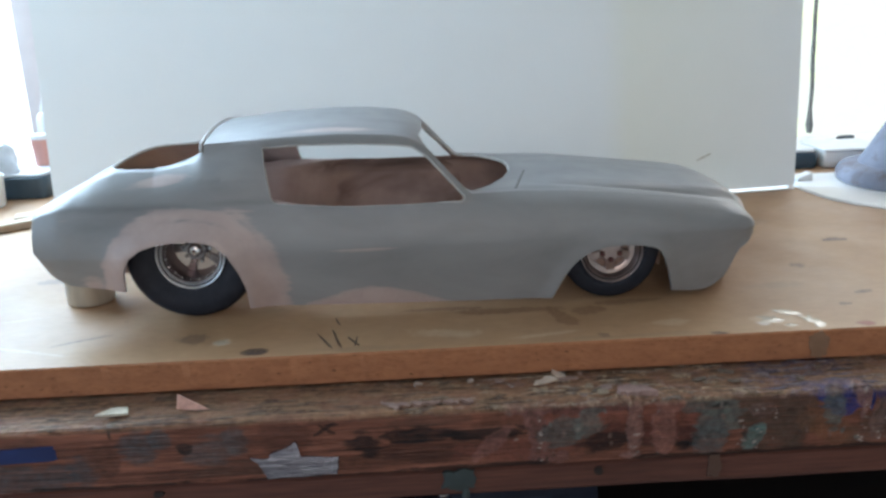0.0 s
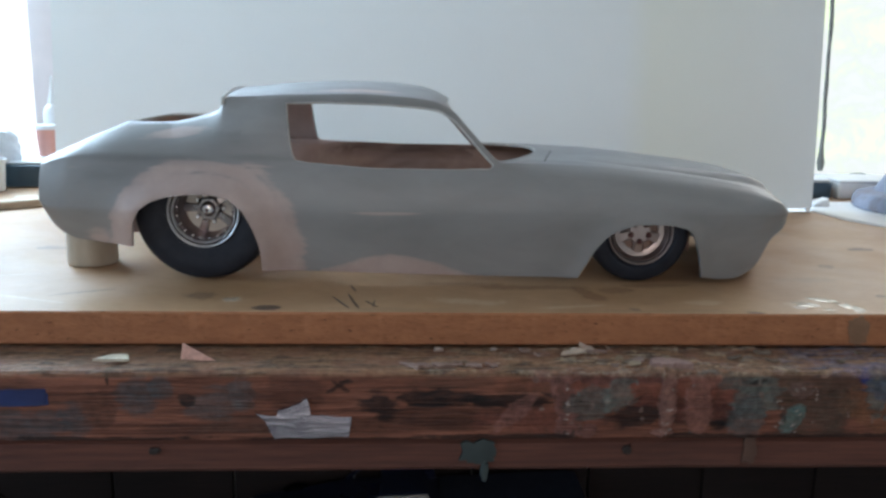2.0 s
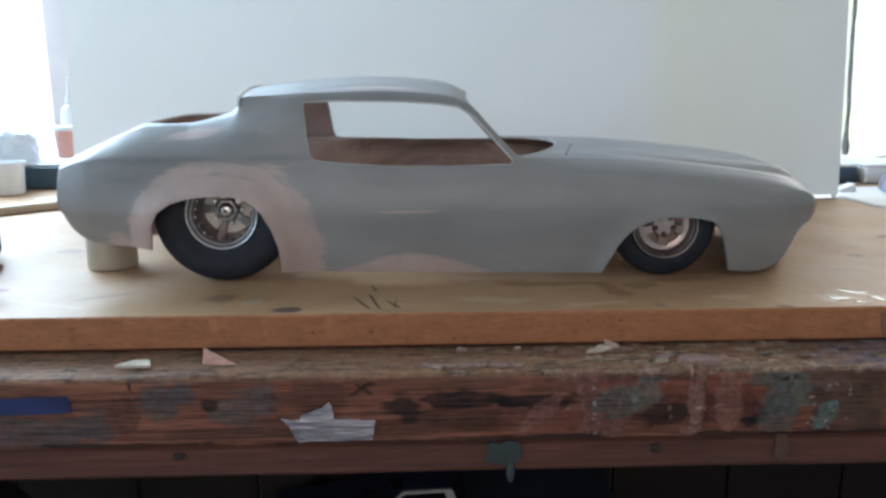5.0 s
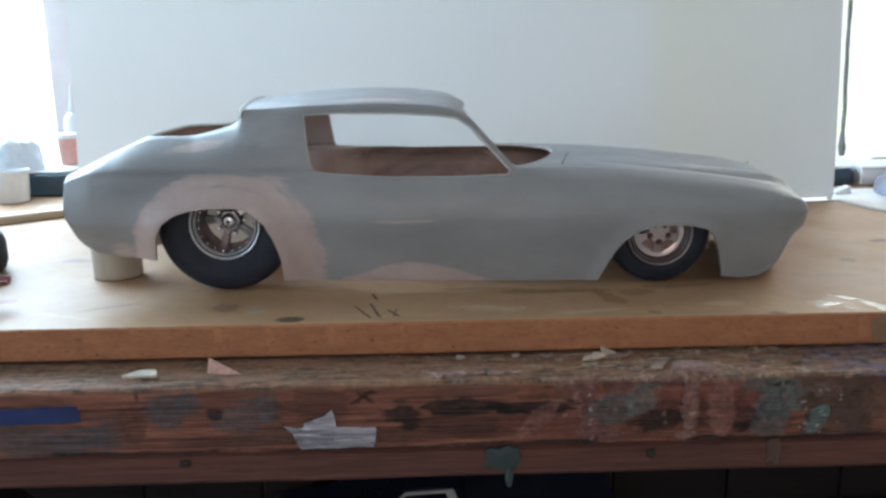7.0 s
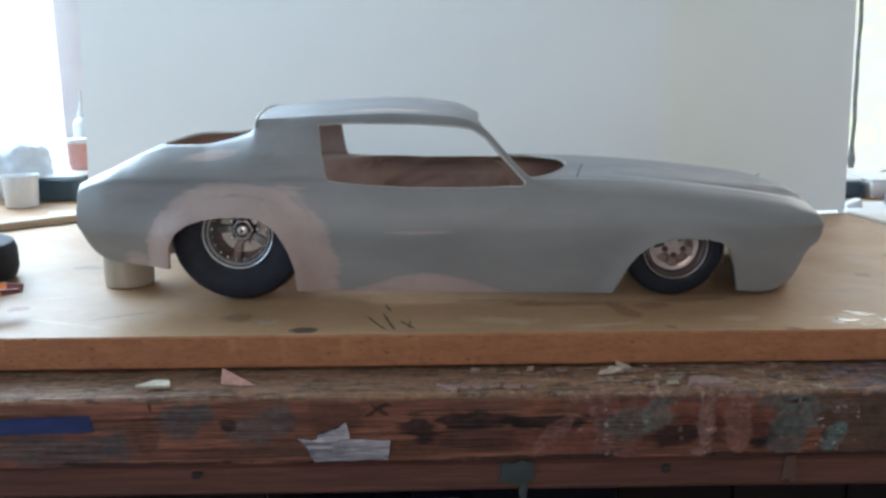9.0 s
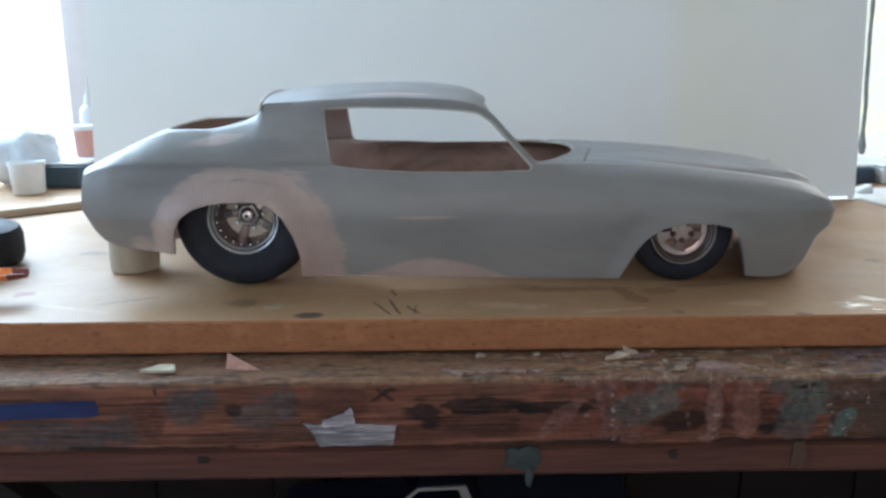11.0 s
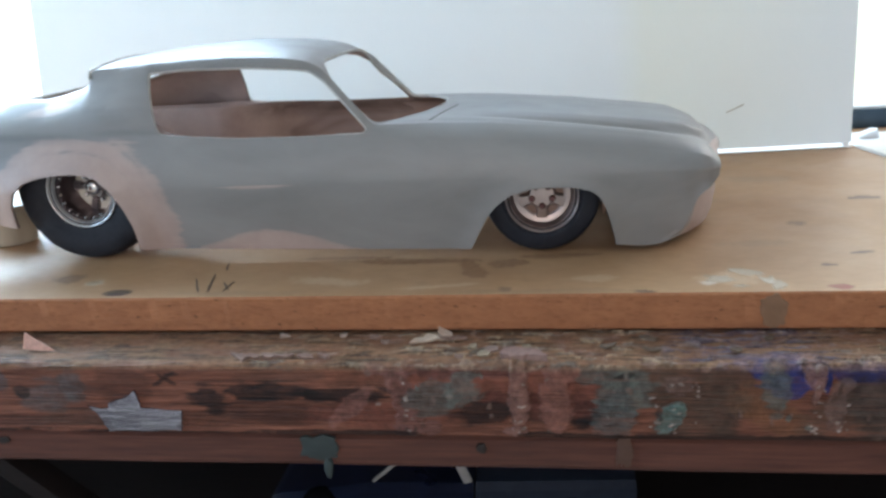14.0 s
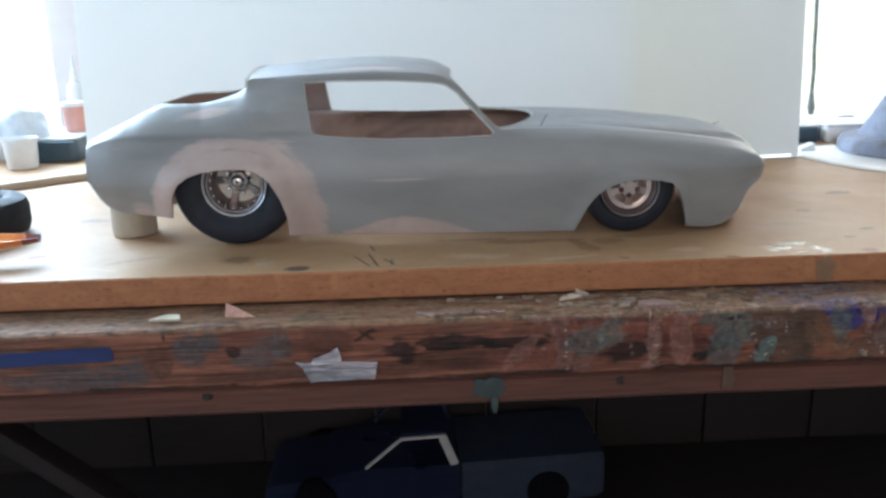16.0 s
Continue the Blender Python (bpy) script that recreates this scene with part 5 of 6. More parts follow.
        closed(nut, lathe(nut, [(0.0096, yd - 0.0014), (0.0096, yd - 0.0034), (0.0086, yd - 0.0048), (0.0070, yd - 0.0048)], 6))
        part("hex_nut", nut, M_SPOKE, w, "dull chrome hexagonal hub nut", smooth=20)
        cap = part("hub_cap", bm, M_CHROME, w, "chrome centre cap")
        bm = bmesh.new()
        lathe(bm, [(0.0, yd - 0.0104), (0.0015, yd - 0.0104), (0.0015, yd - 0.009)], 16)
        bmesh.ops.remove_doubles(bm, verts=bm.verts, dist=1e-6)
        part("cap_screw", bm, M_LUG, cap)
    for i in range(5):
        a = radians(72 * i + turn + (0 if rear else 36))
        bm = bmesh.new()
        lathe(bm, [(0.0, -0.0022), (0.0012, -0.0022), (0.0016, -0.0014), (0.0017, 0.0)] if rear else [(0.0, -0.0020), (0.0016, -0.0020), (0.0024, -0.0008), (0.0025, 0.0004)], 10)
        bmesh.ops.remove_doubles(bm, verts=bm.verts, dist=1e-6)
        lug = part("lug_nut", bm, M_CHROME if rear else M_LUG, w)
        q = R * (0.58 if rear else 0.40)
        lug.matrix_basis = Matrix.Translation((q * math.sin(a), yd - (0.0006 if rear else 0.0018), q * math.cos(a)))
    return w


def chains(edges):
    """Joins loose edges into long runs of points."""
    place, near = {}, collections.defaultdict(list)
    for p, q, a, b in edges:
        place[a], place[b] = p, q
        near[a].append(b)
        near[b].append(a)
    used, out = set(), []
    for start in sorted(near, key=lambda k: (len(near[k]) != 1, k)):
        if start in used:
            continue
        run, now = [start], start
        used.add(start)
        while True:
            nxt = [k for k in near[now] if k not in used]
            if not nxt:
                break
            now = nxt[0]
            used.add(now)
            run.append(now)
        if len(run) > 12:
            out.append([place[k] for k in run] + ([place[run[0]]] if run[0] in near[run[-1]] else []))
    return out


def nose_panel(car):
    """The filled-in grille between the fenders, bowed forward, down to the chin."""
    bm = bmesh.new()
    pink = bm.verts.layers.float.new("filler")
    rows = []
    for side in (0, 1):
        g = []
        for i in range(25):
            v = -0.0905 + 0.181 * i / 24
            line = []
            for k in range(15):
                z = 0.0062 + (0.0600 - 0.0062) * k / 14
                edge = float(np.interp(z, (0.006, 0.0146, 0.0246, 0.034, 0.0395, 0.050, 0.060), (0.4085, 0.4170, 0.4212, 0.4242, 0.4275, 0.4320, 0.4320)))
                mid = float(np.interp(z, (0.006, 0.014, 0.030, 0.049, 0.060), (0.4505, 0.4530, 0.4550, 0.4555, 0.4480)))
                groove = 0.0011 * bump1(z, 0.034, 0.0022)
                p = bm.verts.new((edge + (mid - edge) * (1 - (abs(v) / 0.0905) ** 2) - groove - side * 0.004 - 0.15, v, z))
                p[pink] = max(0.0, min(1.0, (0.085 - abs(v)) / 0.012))
                line.append(p)
            g.append(line)
        rows.append(g)
    for g in rows:
        for a, b in zip(g, g[1:]):
            for k in range(14):
                bm.faces.new((a[k], a[k + 1], b[k + 1], b[k]))
    a, b = rows
    for i in range(24):
        for k in (0, 14):
            bm.faces.new((a[i][k], a[i + 1][k], b[i + 1][k], b[i][k]))
    for k in range(14):
        for i in (0, 24):
            bm.faces.new((a[i][k], a[i][k + 1], b[i][k + 1], b[i][k]))
    part("nose_panel", bm, M_PAINT, car, "nose blanked off with smooth pink filler")


def model_car():
    car = thing("model_car", "large scale model coupe body in grey primer with pink filler", "model car", (0.15, CY, Z))
    beads = []
    bm = car_shell(beads)
    me = bpy.data.meshes.new("body_shell")
    bm.to_mesh(me)
    bm.free()
    me.materials.append(M_PAINT)
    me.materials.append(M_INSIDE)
    me.materials.append(M_BARE)
    shell = new("body_shell", me)
    shell.parent = car
    shell.location = (-0.15, 0, 0)
    shell["label"] = "hollow grey body shell with bare brown inside"
    for path in chains(beads):
        cu = bpy.data.curves.new("sanded_edge", "CURVE")
        cu.dimensions, cu.bevel_depth, cu.bevel_resolution = "3D", 0.0013 if path[0][0] < -0.005 else 0.0008, 2
        sp = cu.splines.new("POLY")
        sp.points.add(len(path) - 1)
        for q, p in zip(sp.points, path):
            q.co = (*p, 1)
        cu.materials.append(M_BARE)
        edge = new("window_edge", cu)
        edge.parent, edge.location = car, (-0.15, 0, 0)
        edge["label"] = "pale sanded edge of a window opening"
    cu = bpy.data.curves.new("roof_lip", "CURVE")
    cu.dimensions, cu.bevel_depth, cu.bevel_resolution, cu.use_fill_caps = "3D", 0.0011, 3, True
    half = [(v, z) for v, z in section(-0.0035) if z > 0.1325]
    path = [(-v, z) for v, z in half] + [(v, z) for v, z in reversed(half[:-1])]
    sp = cu.splines.new("POLY")
    sp.points.add(len(path) - 1)
    for q, (v, z) in zip(sp.points, path):
        q.co = (-0.0052 - 0.0012 * (1 - (v / 0.08) ** 2), v * 1.004, z + 0.0004, 1)
    cu.materials.append(M_BARE)
    lip = new("roof_lip", cu)
    lip.parent, lip.location = car, (-0.15, 0, 0)
    lip["label"] = "pale rolled lip at the roof's rear edge"
    # a dark strip laid on the hood stands for the groove's shade
    cu = bpy.data.curves.new("cowl_groove", "CURVE")
    cu.dimensions, cu.bevel_depth, cu.use_fill_caps = "3D", 0.0010, True
    sp = cu.splines.new("POLY")
    sp.points.add(12)
    for k, q in enumerate(sp.points):
        x, v = 0.2455 + 0.0140 * k / 12, 0.078 - 0.052 * k / 12
        rows = sorted(section(x)[47:])
        q.co = (x, -v, float(np.interp(v, [r[0] for r in rows], [r[1] for r in rows])) - 0.0004, 1)
    cu.materials.append(M_GROOVE_SHADE)
    slot = new("cowl_groove", cu)
    slot.parent, slot.location = car, (-0.15, 0, 0)
    nose_panel(car)
    for x, dy, r, rim_r, width, dish, rear in ((-0.0202, 0.0925, 0.0534, 0.0262, 0.033, 0.023, True), (0.3228, 0.0925, 0.0408, 0.0248, 0.028, 0.0045, False)):
        for s in (-1, 1):
            if rear and s > 0:
                r = 0.0475
            w = wheel("rear_wheel" if rear else "front_wheel", "wide rear wheel with a deep chrome dish" if rear else "narrow front wheel with five spokes and dark nuts", r, rim_r, width, dish, rear)
            w.parent = car
            w.location = (x - 0.15, s * (dy - width / 2), r)
            w.rotation_euler = (0, 0, 0 if s < 0 else math.pi)
            for key in ("category", "group"):
                if key in w:
                    del w[key]
    for s in (-1, 1):
        bm = bmesh.new()
        dark = bm.verts.layers.float.new("shade_and_stain")
        rows = []
        for k in range(41):
            x = -0.088 + (0.172 if s < 0 else 0.300) * k / 40
            q = max(0.0, min(1.0, (x - 0.032) / (0.050 if s < 0 else 0.070)))
            q = q * q * (3 - 2 * q)
            h = max(0.0, min(1.0, (x - 0.018) / 0.024))
            h = h * h * (3 - 2 * h)
            top = 0.1080 - 0.0165 * h if s < 0 else 0.0962 - 0.0040 * max(0.0, min(1.0, (x - 0.03) / 0.10))
            deep = 0.0560
            deck = max(deep + 0.012 + (0.0945 - deep - 0.012) * q, 0.0760 + 0.0150 * h)
            line = ((deep + (0.1000 - deep) * q, 0.030), (deep + (0.1022 - deep) * q, 0.060), (deep + (0.1000 - deep) * q, 0.076), (deep + (0.0955 - deep) * q, top - 0.006),
                    (deep + 0.002 + (0.0940 - deep - 0.002) * q, top - 0.0015), (deep + 0.006 + (0.0935 - deep - 0.006) * q, top), (deck, top), (deck, top - 0.0016))
            rows.append([bm.verts.new((x - 0.15, s * a, z)) for a, z in line])
            # the same sill shade, put into the colour as a dark belt
            for p in rows[-1]:
                p[dark] = 0.85 * bump1(p.co.z, top - 0.004, 0.005) * max(0.0, min(1.0, (x - 0.05) / 0.03)) if s > 0 else 0.0
        for r, u in zip(rows, rows[1:]):
            for k in range(7):
                bm.faces.new((r[k], r[k + 1], u[k + 1], u[k]))
        part("wheel_housing", bm, M_INSIDE, car, "bare brown inner wheel housing")
    for s in (-1, 1):
      for x, foot, r, zc, v0, v1 in ((0.3228, 0.030, 0.0440, 0.0405, 0.050, 0.080),):
        bm = bmesh.new()
        rows = []
        for v in (v0, v1):
            for q in (r, r - 0.0018):
                turn = math.asin(max(-1.0, min(1.0, (foot - zc) / r))) if foot > zc else 0.0
                line = [(q * math.cos(a), zc + q * math.sin(a)) for a in (math.pi - turn - (math.pi - 2 * turn) * k / 20 for k in range(21))]
                if foot < zc:
                    line = [(-q, foot)] + line + [(q, 0.024)]
                rows.append([bm.verts.new((x - 0.15 + a, s * v, b)) for a, b in line])
        for a, b in ((rows[0], rows[2]), (rows[1], rows[3]), (rows[0], rows[1]), (rows[2], rows[3])):
            for k in range(len(a) - 1):
                bm.faces.new((a[k], a[k + 1], b[k + 1], b[k]))
        bm.faces.new([bm.verts.new(v.co + Vector((0, s * 0.0005, 0))) for v in rows[1]])
        part("wheel_tub", bm, M_BROWN, car, "dark brown inner wheel tub")
    bm = bmesh.new()
    lathe(bm, [(0.004, -0.055), (0.004, 0.055)], 14)
    ax = part("axle", bm, M_DARKMETAL, car)
    ax.location = (0.3228 - 0.15, 0, 0.0405)
    bm = bmesh.new()
    lathe(bm, [(0.005, -0.058), (0.005, 0.058)], 14)
    ax = part("axle", bm, M_DARKMETAL, car)
    ax.location = (-0.0202 - 0.15, 0, 0.0534)
    return car


model_car()


def tail_block():
    bm = bmesh.new()
    rings = lathe(bm, [(0.0192, 0.0), (0.0200, 0.0008), (0.0200, 0.0315), (0.0192, 0.0323)], 48, "z")
    closed(bm, rings)
    ob = link("support_block", bm, M_CAN)
    ob.location = (-0.1265, 0.143, Z)
    tagged(ob, "short pale round block propping up the car's tail", "block")


tail_block()


# ---------- things on the bench round the car ----------
def rounded_block(bm, w, d, h, r, seg=6, z0=0.0):
    """A box with rounded upright corners, standing on z0."""
    pts = []
    for cx, cy, a0 in ((w / 2 - r, d / 2 - r, 0), (-w / 2 + r, d / 2 - r, 90), (-w / 2 + r, -d / 2 + r, 180), (w / 2 - r, -d / 2 + r, 270)):
        for i in range(seg + 1):
            a = radians(a0 + 90 * i / seg)
            pts.append((cx + r * math.cos(a), cy + r * math.sin(a)))
    rings = []
    for s, z in ((0.97, z0), (1.0, z0 + 0.002), (1.0, z0 + h - 0.002), (0.97, z0 + h)):
        rings.append([bm.verts.new((x * s, y * s, z)) for x, y in pts])
    n = len(pts)
    for a, b in zip(rings, rings[1:]):
        for i in range(n):
            bm.faces.new((a[i], a[(i + 1) % n], b[(i + 1) % n], b[i]))
    closed(bm, rings)
    return bm


def spare_tyre():
    t = thing("spare_tyre", "black rubber model tyre lying flat on the board", "tyre", (-0.279, 0.150, Z))
    bm = bmesh.new()
    r, h = 0.052, 0.036
    rings = lathe(bm, [(0.030, 0.002), (0.034, 0.0), (0.042, 0.0), (0.0495, 0.003), (r, 0.010), (r, h / 2), (r, h - 0.010), (0.0495, h - 0.003), (0.042, h), (0.034, h), (0.030, h - 0.002), (0.030, 0.002)], 64, "z")
    part("tread", bm, M_TYRE, t)


def orange_scrap():
    m = mat("orange_plastic", (0.66, 0.20, 0.05), (0.80, 0.33, 0.09), 40, rough=0.4, bump=0.1, stain=(0.82, 0.50, 0.16), stain_scale=22, stain_at=0.48)
    red = mat("dark_red_tip", (0.14, 0.03, 0.025), (0.20, 0.05, 0.04), 60, rough=0.5)
    ob = thing("plastic_scoop", "orange plastic scoop with a dark red curled tip", "scoop", (-0.176, 0.048, Z))
    ob.rotation_euler = (0, 0, radians(8))

    def trough(t0, t1, n, thin):
        bm = bmesh.new()
        rows = []
        for s in (0, 1):
            g = []
            for i in range(n + 1):
                q = t0 + (t1 - t0) * i / n
                x = -0.165 * (1 - q)
                r = 0.027 * (1 - 0.78 * q ** 1.6) - s * thin
                g.append([bm.verts.new((x, r * math.cos(a) * 0.95 + 0.012 * q, 0.0275 + r * math.sin(a) - 0.006 * q * q)) for a in (radians(-165 + 160 * k / 14) for k in range(15))])
            rows.append(g)
        for g in rows:
            for a, b in zip(g, g[1:]):
                for k in range(14):
                    bm.faces.new((a[k], a[k + 1], b[k + 1], b[k]))
        a, b = rows
        for i in range(n):
            bm.faces.new((a[i][0], a[i + 1][0], b[i + 1][0], b[i][0]))
            bm.faces.new((a[i][14], a[i + 1][14], b[i + 1][14], b[i][14]))
        for k in range(14):
            bm.faces.new((a[0][k], a[0][k + 1], b[0][k + 1], b[0][k]))
            bm.faces.new((a[n][k], a[n][k + 1], b[n][k + 1], b[n][k]))
        return bm

    part("bowl", trough(0.0, 0.925, 22, 0.0010), m, ob)
    part("tip", trough(0.927, 1.0, 6, 0.0010), red, ob, "dark red tip")


def lath(x0, y0, x1, y1, w, h, z=Z):
    bm = bmesh.new()
    length = math.hypot(x1 - x0, y1 - y0)
    loft_beam(bm, 0, length, -w / 2, w / 2, 0, h, 0.001, 0.0003, 30, x0 * 10)
    ob = link("wood_lath", bm, M_LATH)
    ob.matrix_world = pose(x0, y0, z, 0, 0, math.degrees(math.atan2(y1 - y0, x1 - x0)))
    tagged(ob, "thin pale wooden lath lying on the board", "lath", "wooden laths")


def dark_box(name, label, at, w, d, h, turn=0.0):
    t = thing(name, label, "box", at)
    t.rotation_euler = (0, 0, radians(turn))
    part("base", rounded_block(bmesh.new(), w, d, h, 0.012), M_BLACK, t, "black plastic base with blue haze in its colour")
    part("lid", rounded_block(bmesh.new(), w * 0.94, d * 0.94, 0.004, 0.012, z0=h), M_WHITEP, t, "pale plastic lid")
    return t


def red_pot():
    m = mat("red_orange_plastic", (0.54, 0.27, 0.23), (0.62, 0.32, 0.27), 50, rough=0.5, bump=0.1)
    t = thing("paint_pot", "small red-orange pot with a white lid", "pot", (-0.3625, 0.645, Z + 0.0345))
    bm = bmesh.new()
    closed(bm, lathe(bm, [(0.0135, 0.0), (0.0140, 0.001), (0.0160, 0.036), (0.0160, 0.037)], 36, "z"))
    part("body", bm, m, t)
    bm = bmesh.new()
    closed(bm, lathe(bm, [(0.0170, 0.0375), (0.0172, 0.042), (0.0165, 0.0435)], 36, "z"))
    part("lid", bm, M_WHITEP, t, "white lid")


def white_bottle():
    t = thing("glue_bottle", "white plastic bottle with a narrow nozzle", "bottle", (-0.372, 0.69, Z + 0.0345))
    bm = bmesh.new()
    closed(bm, lathe(bm, [(0.0125, 0.0), (0.0135, 0.002), (0.0135, 0.058), (0.011, 0.066), (0.006, 0.070)], 36, "z"))
    part("body", bm, M_WHITEP, t)
    bm = bmesh.new()
    closed(bm, lathe(bm, [(0.0065, 0.0703), (0.0060, 0.078), (0.0030, 0.086), (0.0018, 0.110)], 24, "z"))
    part("nozzle", bm, M_WHITEP, t)


def tub(x, y, r, h, label, m):
    t = thing("plastic_tub", label, "tub", (x, y, Z), "plastic tubs")
    bm = bmesh.new()
    lathe(bm, [(0.0, 0.0), (r * 0.86, 0.0), (r * 0.9, 0.002), (r, h), (r * 1.05, h + 0.001), (r * 1.05, h - 0.003), (r * 0.97, h - 0.003), (r * 0.87, 0.003), (0.0, 0.003)], 40, "z")
    bmesh.ops.remove_doubles(bm, verts=bm.verts, dist=1e-6)
    part("body", bm, m, t)


def crumpled_bag(at, size, seed, label):
    m = mat("thin_plastic_bag", (0.50, 0.56, 0.62), (0.66, 0.71, 0.76), 50, rough=0.35, bump=0.5)
    bm = bmesh.new()
    bmesh.ops.create_icosphere(bm, subdivisions=4, radius=1.0)
    for v in bm.verts:
        d = v.co.normalized()
        k = 1 + 0.22 * noise.noise(d * 1.8 + Vector((seed, 0, 0))) + 0.12 * abs(noise.noise(d * 5 + Vector((0, seed, 0)))) + 0.05 * noise.noise(d * 12)
        v.co = Vector((d.x * size[0], d.y * size[1], d.z * size[2])) * k
    low = min(v.co.z for v in bm.verts)
    for v in bm.verts:
        v.co.z = max(v.co.z, low * 0.8) - low * 0.8
    ob = link("plastic_bag", bm, m)
    ob.location = at
    tagged(ob, label, "bag")


def grey_cone():
    m = mat("blue_grey_plaster", (0.175, 0.185, 0.24), (0.25, 0.26, 0.32), 30, rough=0.8, bump=0.5, stain=(0.16, 0.13, 0.13), stain_scale=25)
    t = thing("grey_stand", "blue-grey conical stand with a broad round foot", "stand", (0.808, 0.455, Z))
    bm = bmesh.new()
    rings = lathe(bm, [(0.086, 0.0), (0.090, 0.004), (0.090, 0.013), (0.085, 0.021), (0.074, 0.024), (0.070, 0.0245)], 64, "z")
    closed(bm, rings)
    for v in bm.verts:
        v.co.x += 0.0025 * noise.noise(v.co * 30)
        v.co.y += 0.0025 * noise.noise(v.co * 30 + Vector((5, 0, 0)))
    part("foot", bm, m, t, "broad round foot")
    bm = bmesh.new()
    rings = lathe(bm, [(0.066, 0.024), (0.063, 0.030), (0.052, 0.048), (0.038, 0.075), (0.028, 0.10), (0.022, 0.14), (0.020, 0.17)], 64, "z")
    closed(bm, rings)
    part("cone", bm, m, t)


def paper_sheet():
    bm = bmesh.new()
    edge = [(0.652, 0.432), (0.660, 0.385), (0.676, 0.352), (0.700, 0.325), (0.740, 0.305), (0.795, 0.295), (0.795, 0.520), (0.652, 0.520)]
    c = (0.73, 0.41)
    slab(bm, [(x - c[0], y - c[1]) for x, y in edge], Matrix.Identity(4), 0.0012)
    ob = link("paper_sheet", bm, M_PAPER)
    ob.location = (*c, Z + 0.001)
    tagged(ob, "white glossy paper sheet lying on the board", "paper")


def hanging_cord():
    # dark cord greyed: the window's flare is put into its colour
    m = mat("flared_cord", (0.16, 0.17, 0.165), (0.24, 0.25, 0.24), 90, rough=0.9, bump=0.5)
    t = thing("blind_cord", "dark frayed cord hanging by the window", "cord", (0.815, 0.75, Z + 0.017))
    bm = bmesh.new()
    prof = []
    for i in range(80):
        z = 1.0 * i / 79
        r = 0.0030 + 0.0010 * noise.noise((z * 28, 2, 1)) + 0.0030 * bump1(z, 0.014, 0.012)
        prof.append((r, z))
    rings = lathe(bm, prof, 12, "z")
    for v in bm.verts:
        z = v.co.z
        v.co.x += -0.045 * z + 0.0015 * noise.noise((z * 20, 0, 4))
    closed(bm, rings)
    part("cord", bm, m, t)


def window_plank():
    bm = loft_beam(bmesh.new(), -0.26, 0.26, -0.034, 0.034, 0, 0.014, 0.002, 0.0006, 40, 8.0)
    ob = link("window_plank", bm, M_PAPER)
    ob.location = (0.925, 0.703, Z)
    tagged(ob, "white painted plank lying along the window", "plank")


def white_carton():
    t = thing("white_carton", "low white carton beside the dark box", "carton", (0.788, 0.596, Z))
    part("body", rounded_block(bmesh.new(), 0.090, 0.078, 0.022, 0.003), M_PAPER, t)
    part("lid", rounded_block(bmesh.new(), 0.093, 0.081, 0.004, 0.003, z0=0.022), M_WHITEP, t, "flat white lid")


def small_tool():
    t = thing("scraper", "small dark scraper lying on the white plank", "scraper", (0.820, 0.684, Z + 0.0145))
    t.rotation_euler = (0, 0, radians(12))
    part("blade", rounded_block(bmesh.new(), 0.016, 0.012, 0.002, 0.002), M_SPOKE, t, "thin steel blade")
    bm = bmesh.new()
    lathe(bm, [(0.0, -0.016), (0.0025, -0.016), (0.0034, -0.010), (0.0034, 0.008), (0.0022, 0.014), (0.0, 0.014)], 14)
    bmesh.ops.remove_doubles(bm, verts=bm.verts, dist=1e-6)
    bmesh.ops.transform(bm, matrix=Matrix.Translation((0.022, 0, 0.0036)) @ pose(0, 0, 0, 0, 0, 90), verts=bm.verts)
    part("handle", bm, M_BLACK, t, "dark handle")


def white_wedge():
    bm = bmesh.new()
    a = [(-0.016, -0.010, 0), (0.018, -0.010, 0), (0.018, 0.010, 0), (-0.016, 0.010, 0)]
    b = [(-0.014, -0.009, 0.005), (0.016, -0.009, 0.0145), (0.016, 0.009, 0.0145), (-0.014, 0.009, 0.005)]
    va, vb = [bm.verts.new(p) for p in a], [bm.verts.new(p) for p in b]
    for i in range(4):
        bm.faces.new((va[i], va[(i + 1) % 4], vb[(i + 1) % 4], vb[i]))
    bm.faces.new(va)
    bm.faces.new(vb)
    bmesh.ops.bevel(bm, geom=list(bm.edges), offset=0.0012, segments=2, profile=0.5, affect="EDGES")
    ob = link("white_wedge", bm, M_WHITEP)
    ob.matrix_world = pose(0.674, 0.480, Z + 0.0022, 0, 0, 12) @ Matrix.Scale(0.72, 4)
    tagged(ob, "small white wedge lying on the paper", "wedge")


spare_tyre()
orange_scrap()
lath(-0.46, 0.285, -0.235, 0.470, 0.018, 0.009)
lath(-0.33, 0.455, -0.20, 0.50, 0.026, 0.005)
dark_box("storage_box", "low black plastic box with a pale lid", (-0.372, 0.640, Z), 0.070, 0.14, 0.030)
red_pot()
white_bottle()
tub(-0.398, 0.535, 0.022, 0.040, "small grey-white plastic tub", M_WHITEP)
tub(-0.440, 0.475, 0.020, 0.034, "small grey-white plastic tub", M_WHITEP)
crumpled_bag((-0.430, 0.600, Z), (0.045, 0.04, 0.042), 2.0, "crumpled translucent plastic bag behind the tubs")
paper_sheet()
dark_box("storage_box", "low black plastic box with a pale lid", (0.7030, 0.612, Z), 0.068, 0.11, 0.022)
white_wedge()
window_plank()
white_carton()
small_tool()
grey_cone()
hanging_cord()


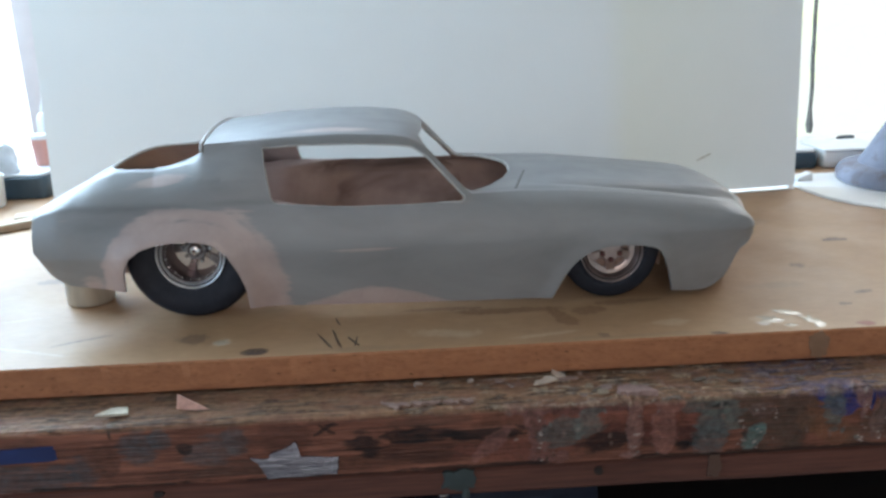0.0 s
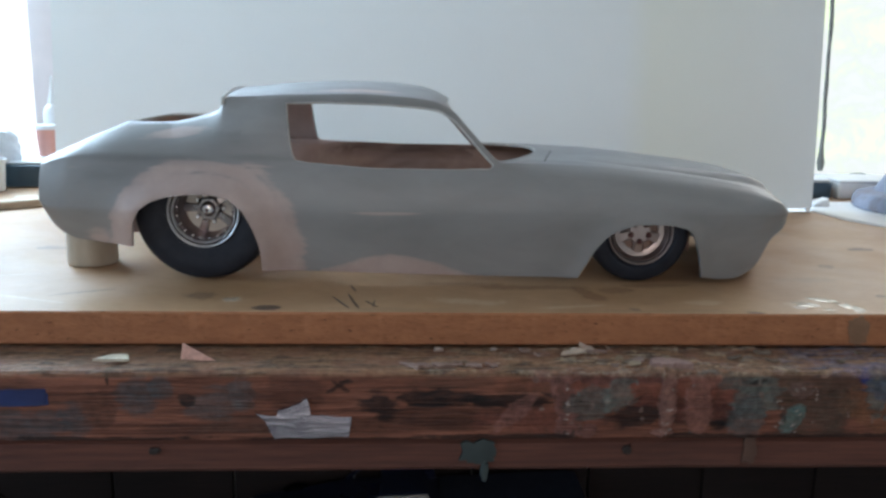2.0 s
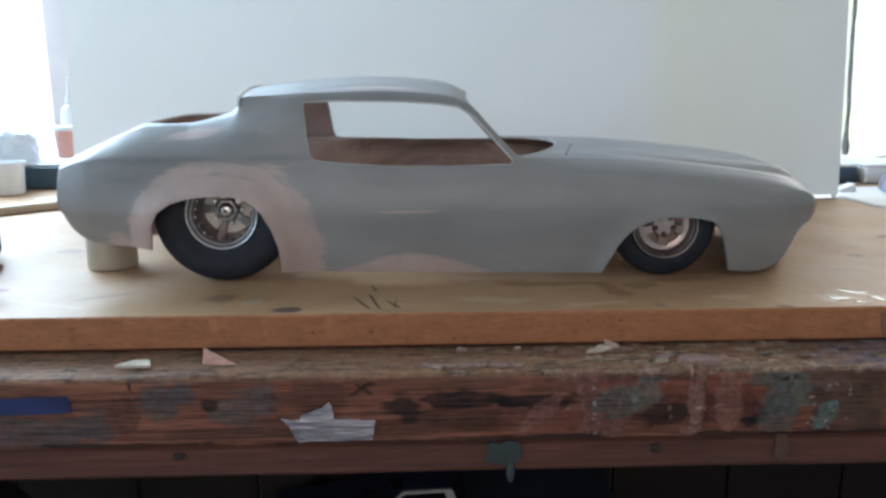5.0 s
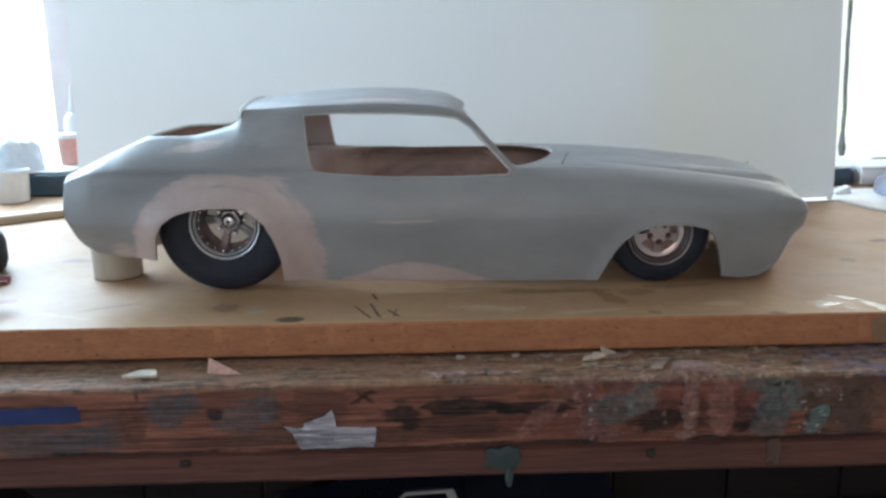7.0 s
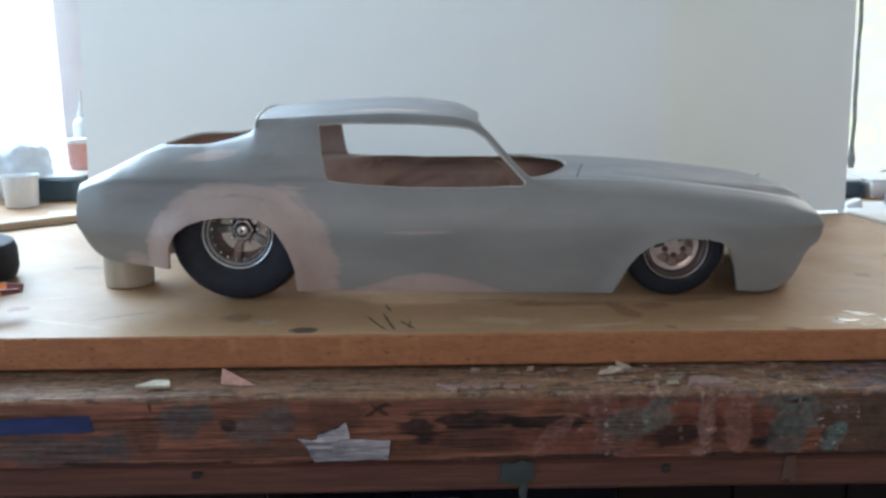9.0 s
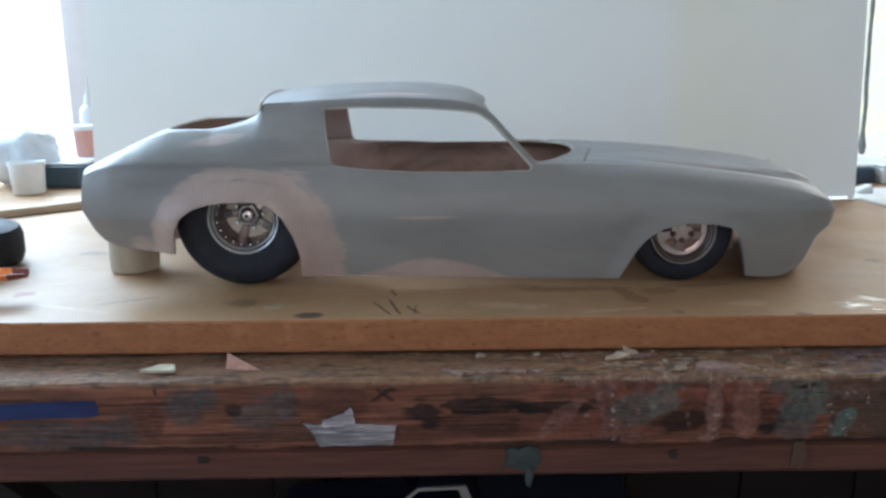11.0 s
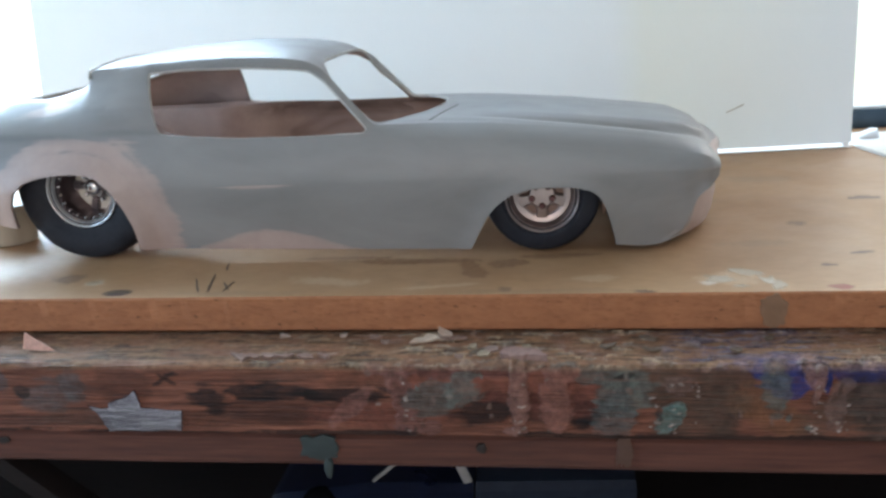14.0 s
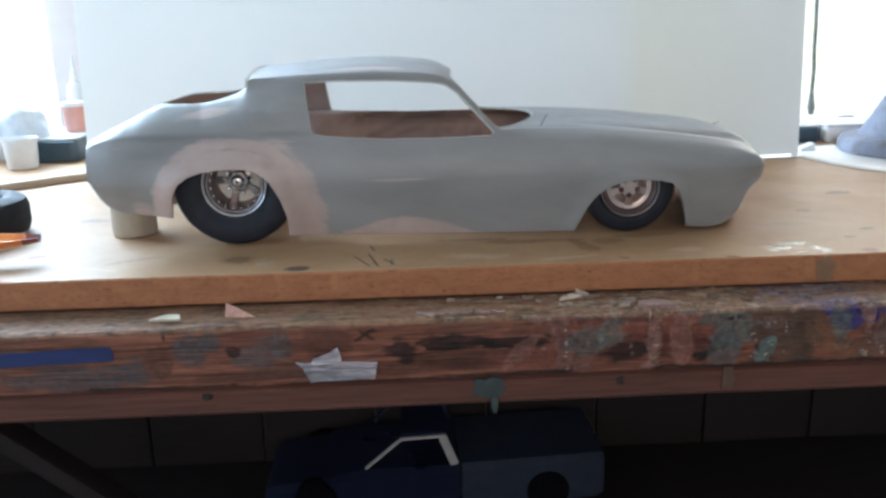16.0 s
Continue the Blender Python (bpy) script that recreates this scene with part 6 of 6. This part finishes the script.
# ---------- blue truck on the shelf below ----------
def shelf_truck():
    navy = mat("navy_paint", (0.005, 0.008, 0.023), (0.009, 0.013, 0.036), 30, rough=0.3, bump=0.05)
    slate = mat("slate_blue_primer", (0.013, 0.019, 0.036), (0.022, 0.030, 0.050), 40, rough=0.5, bump=0.1, stain=(0.035, 0.04, 0.052), stain_scale=30, stain_at=0.62)
    rubber = mat("dark_rubber", (0.003, 0.003, 0.004), (0.006, 0.006, 0.007), 60, rough=0.9, spec=0.05)
    pale = mat("pale_primer", (0.36, 0.33, 0.31), (0.45, 0.42, 0.39), 60, rough=0.6)
    t = thing("model_truck", "dark blue model pickup with pale window pillars on the shelf", "model truck", (0.16, 0.69, 0.38))

    def loft_x(stations, m, name, label=""):
        bm = bmesh.new()
        rings = []
        for x, hw, z0, z1 in stations:
            r = min(0.010, (z1 - z0) * 0.3)
            sec = [(-hw, z0), (-hw, z1 - r), (-hw + r, z1), (hw - r, z1), (hw, z1 - r), (hw, z0)]
            rings.append([bm.verts.new((x, y, z)) for y, z in sec])
        for a, b in zip(rings, rings[1:]):
            for k in range(6):
                bm.faces.new((a[k], a[(k + 1) % 6], b[(k + 1) % 6], b[k]))
        closed(bm, rings)
        return part(name, bm, m, t, label)

    loft_x([(-0.285, 0.080, 0.030, 0.050), (-0.27, 0.086, 0.02, 0.058), (-0.20, 0.090, 0.018, 0.068), (-0.115, 0.092, 0.018, 0.085), (0.043, 0.092, 0.018, 0.088)], navy, "cab")
    loft_x([(0.045, 0.091, 0.018, 0.089), (0.16, 0.092, 0.018, 0.094), (0.27, 0.091, 0.020, 0.098), (0.285, 0.089, 0.028, 0.097)], slate, "bed", "slate blue load bed in scuffed primer")
    for s in (-1, 1):
        for (xa, za, xb, zb, w, nm) in ((-0.115, 0.086, -0.055, 0.137, 0.005, "windscreen_pillar"), (0.034, 0.087, 0.014, 0.139, 0.014, "rear_pillar"), (-0.057, 0.1375, 0.02, 0.141, 0.005, "roof_rail")):
            bm = bmesh.new()
            length = math.hypot(xb - xa, zb - za)
            box(bm, 0, length, -0.003, 0.003, -w / 2, w / 2, 0.001)
            # far pillars get navy in place of their shade
            p = part(nm, bm, pale if s < 0 else navy, t, "bare pale pillar" if s < 0 else "")
            p.matrix_basis = Matrix.Translation((xa, s * 0.080, za)) @ pose(0, 0, 0, 0, -math.degrees(math.atan2(zb - za, xb - xa)), 0)
    loft_x([(-0.054, 0.072, 0.1395, 0.1422), (0.018, 0.072, 0.1405, 0.1432)], navy, "roof")
    for x in (-0.20, 0.19):
        for s in (-1, 1):
            bm = bmesh.new()
            closed(bm, lathe(bm, [(0.016, -0.012), (0.034, -0.012), (0.036, -0.009), (0.036, 0.009), (0.034, 0.012), (0.016, 0.012)], 36))
            p = part("tyre", bm, rubber, t)
            p.location = (x, s * 0.084, 0.036)


shelf_truck()
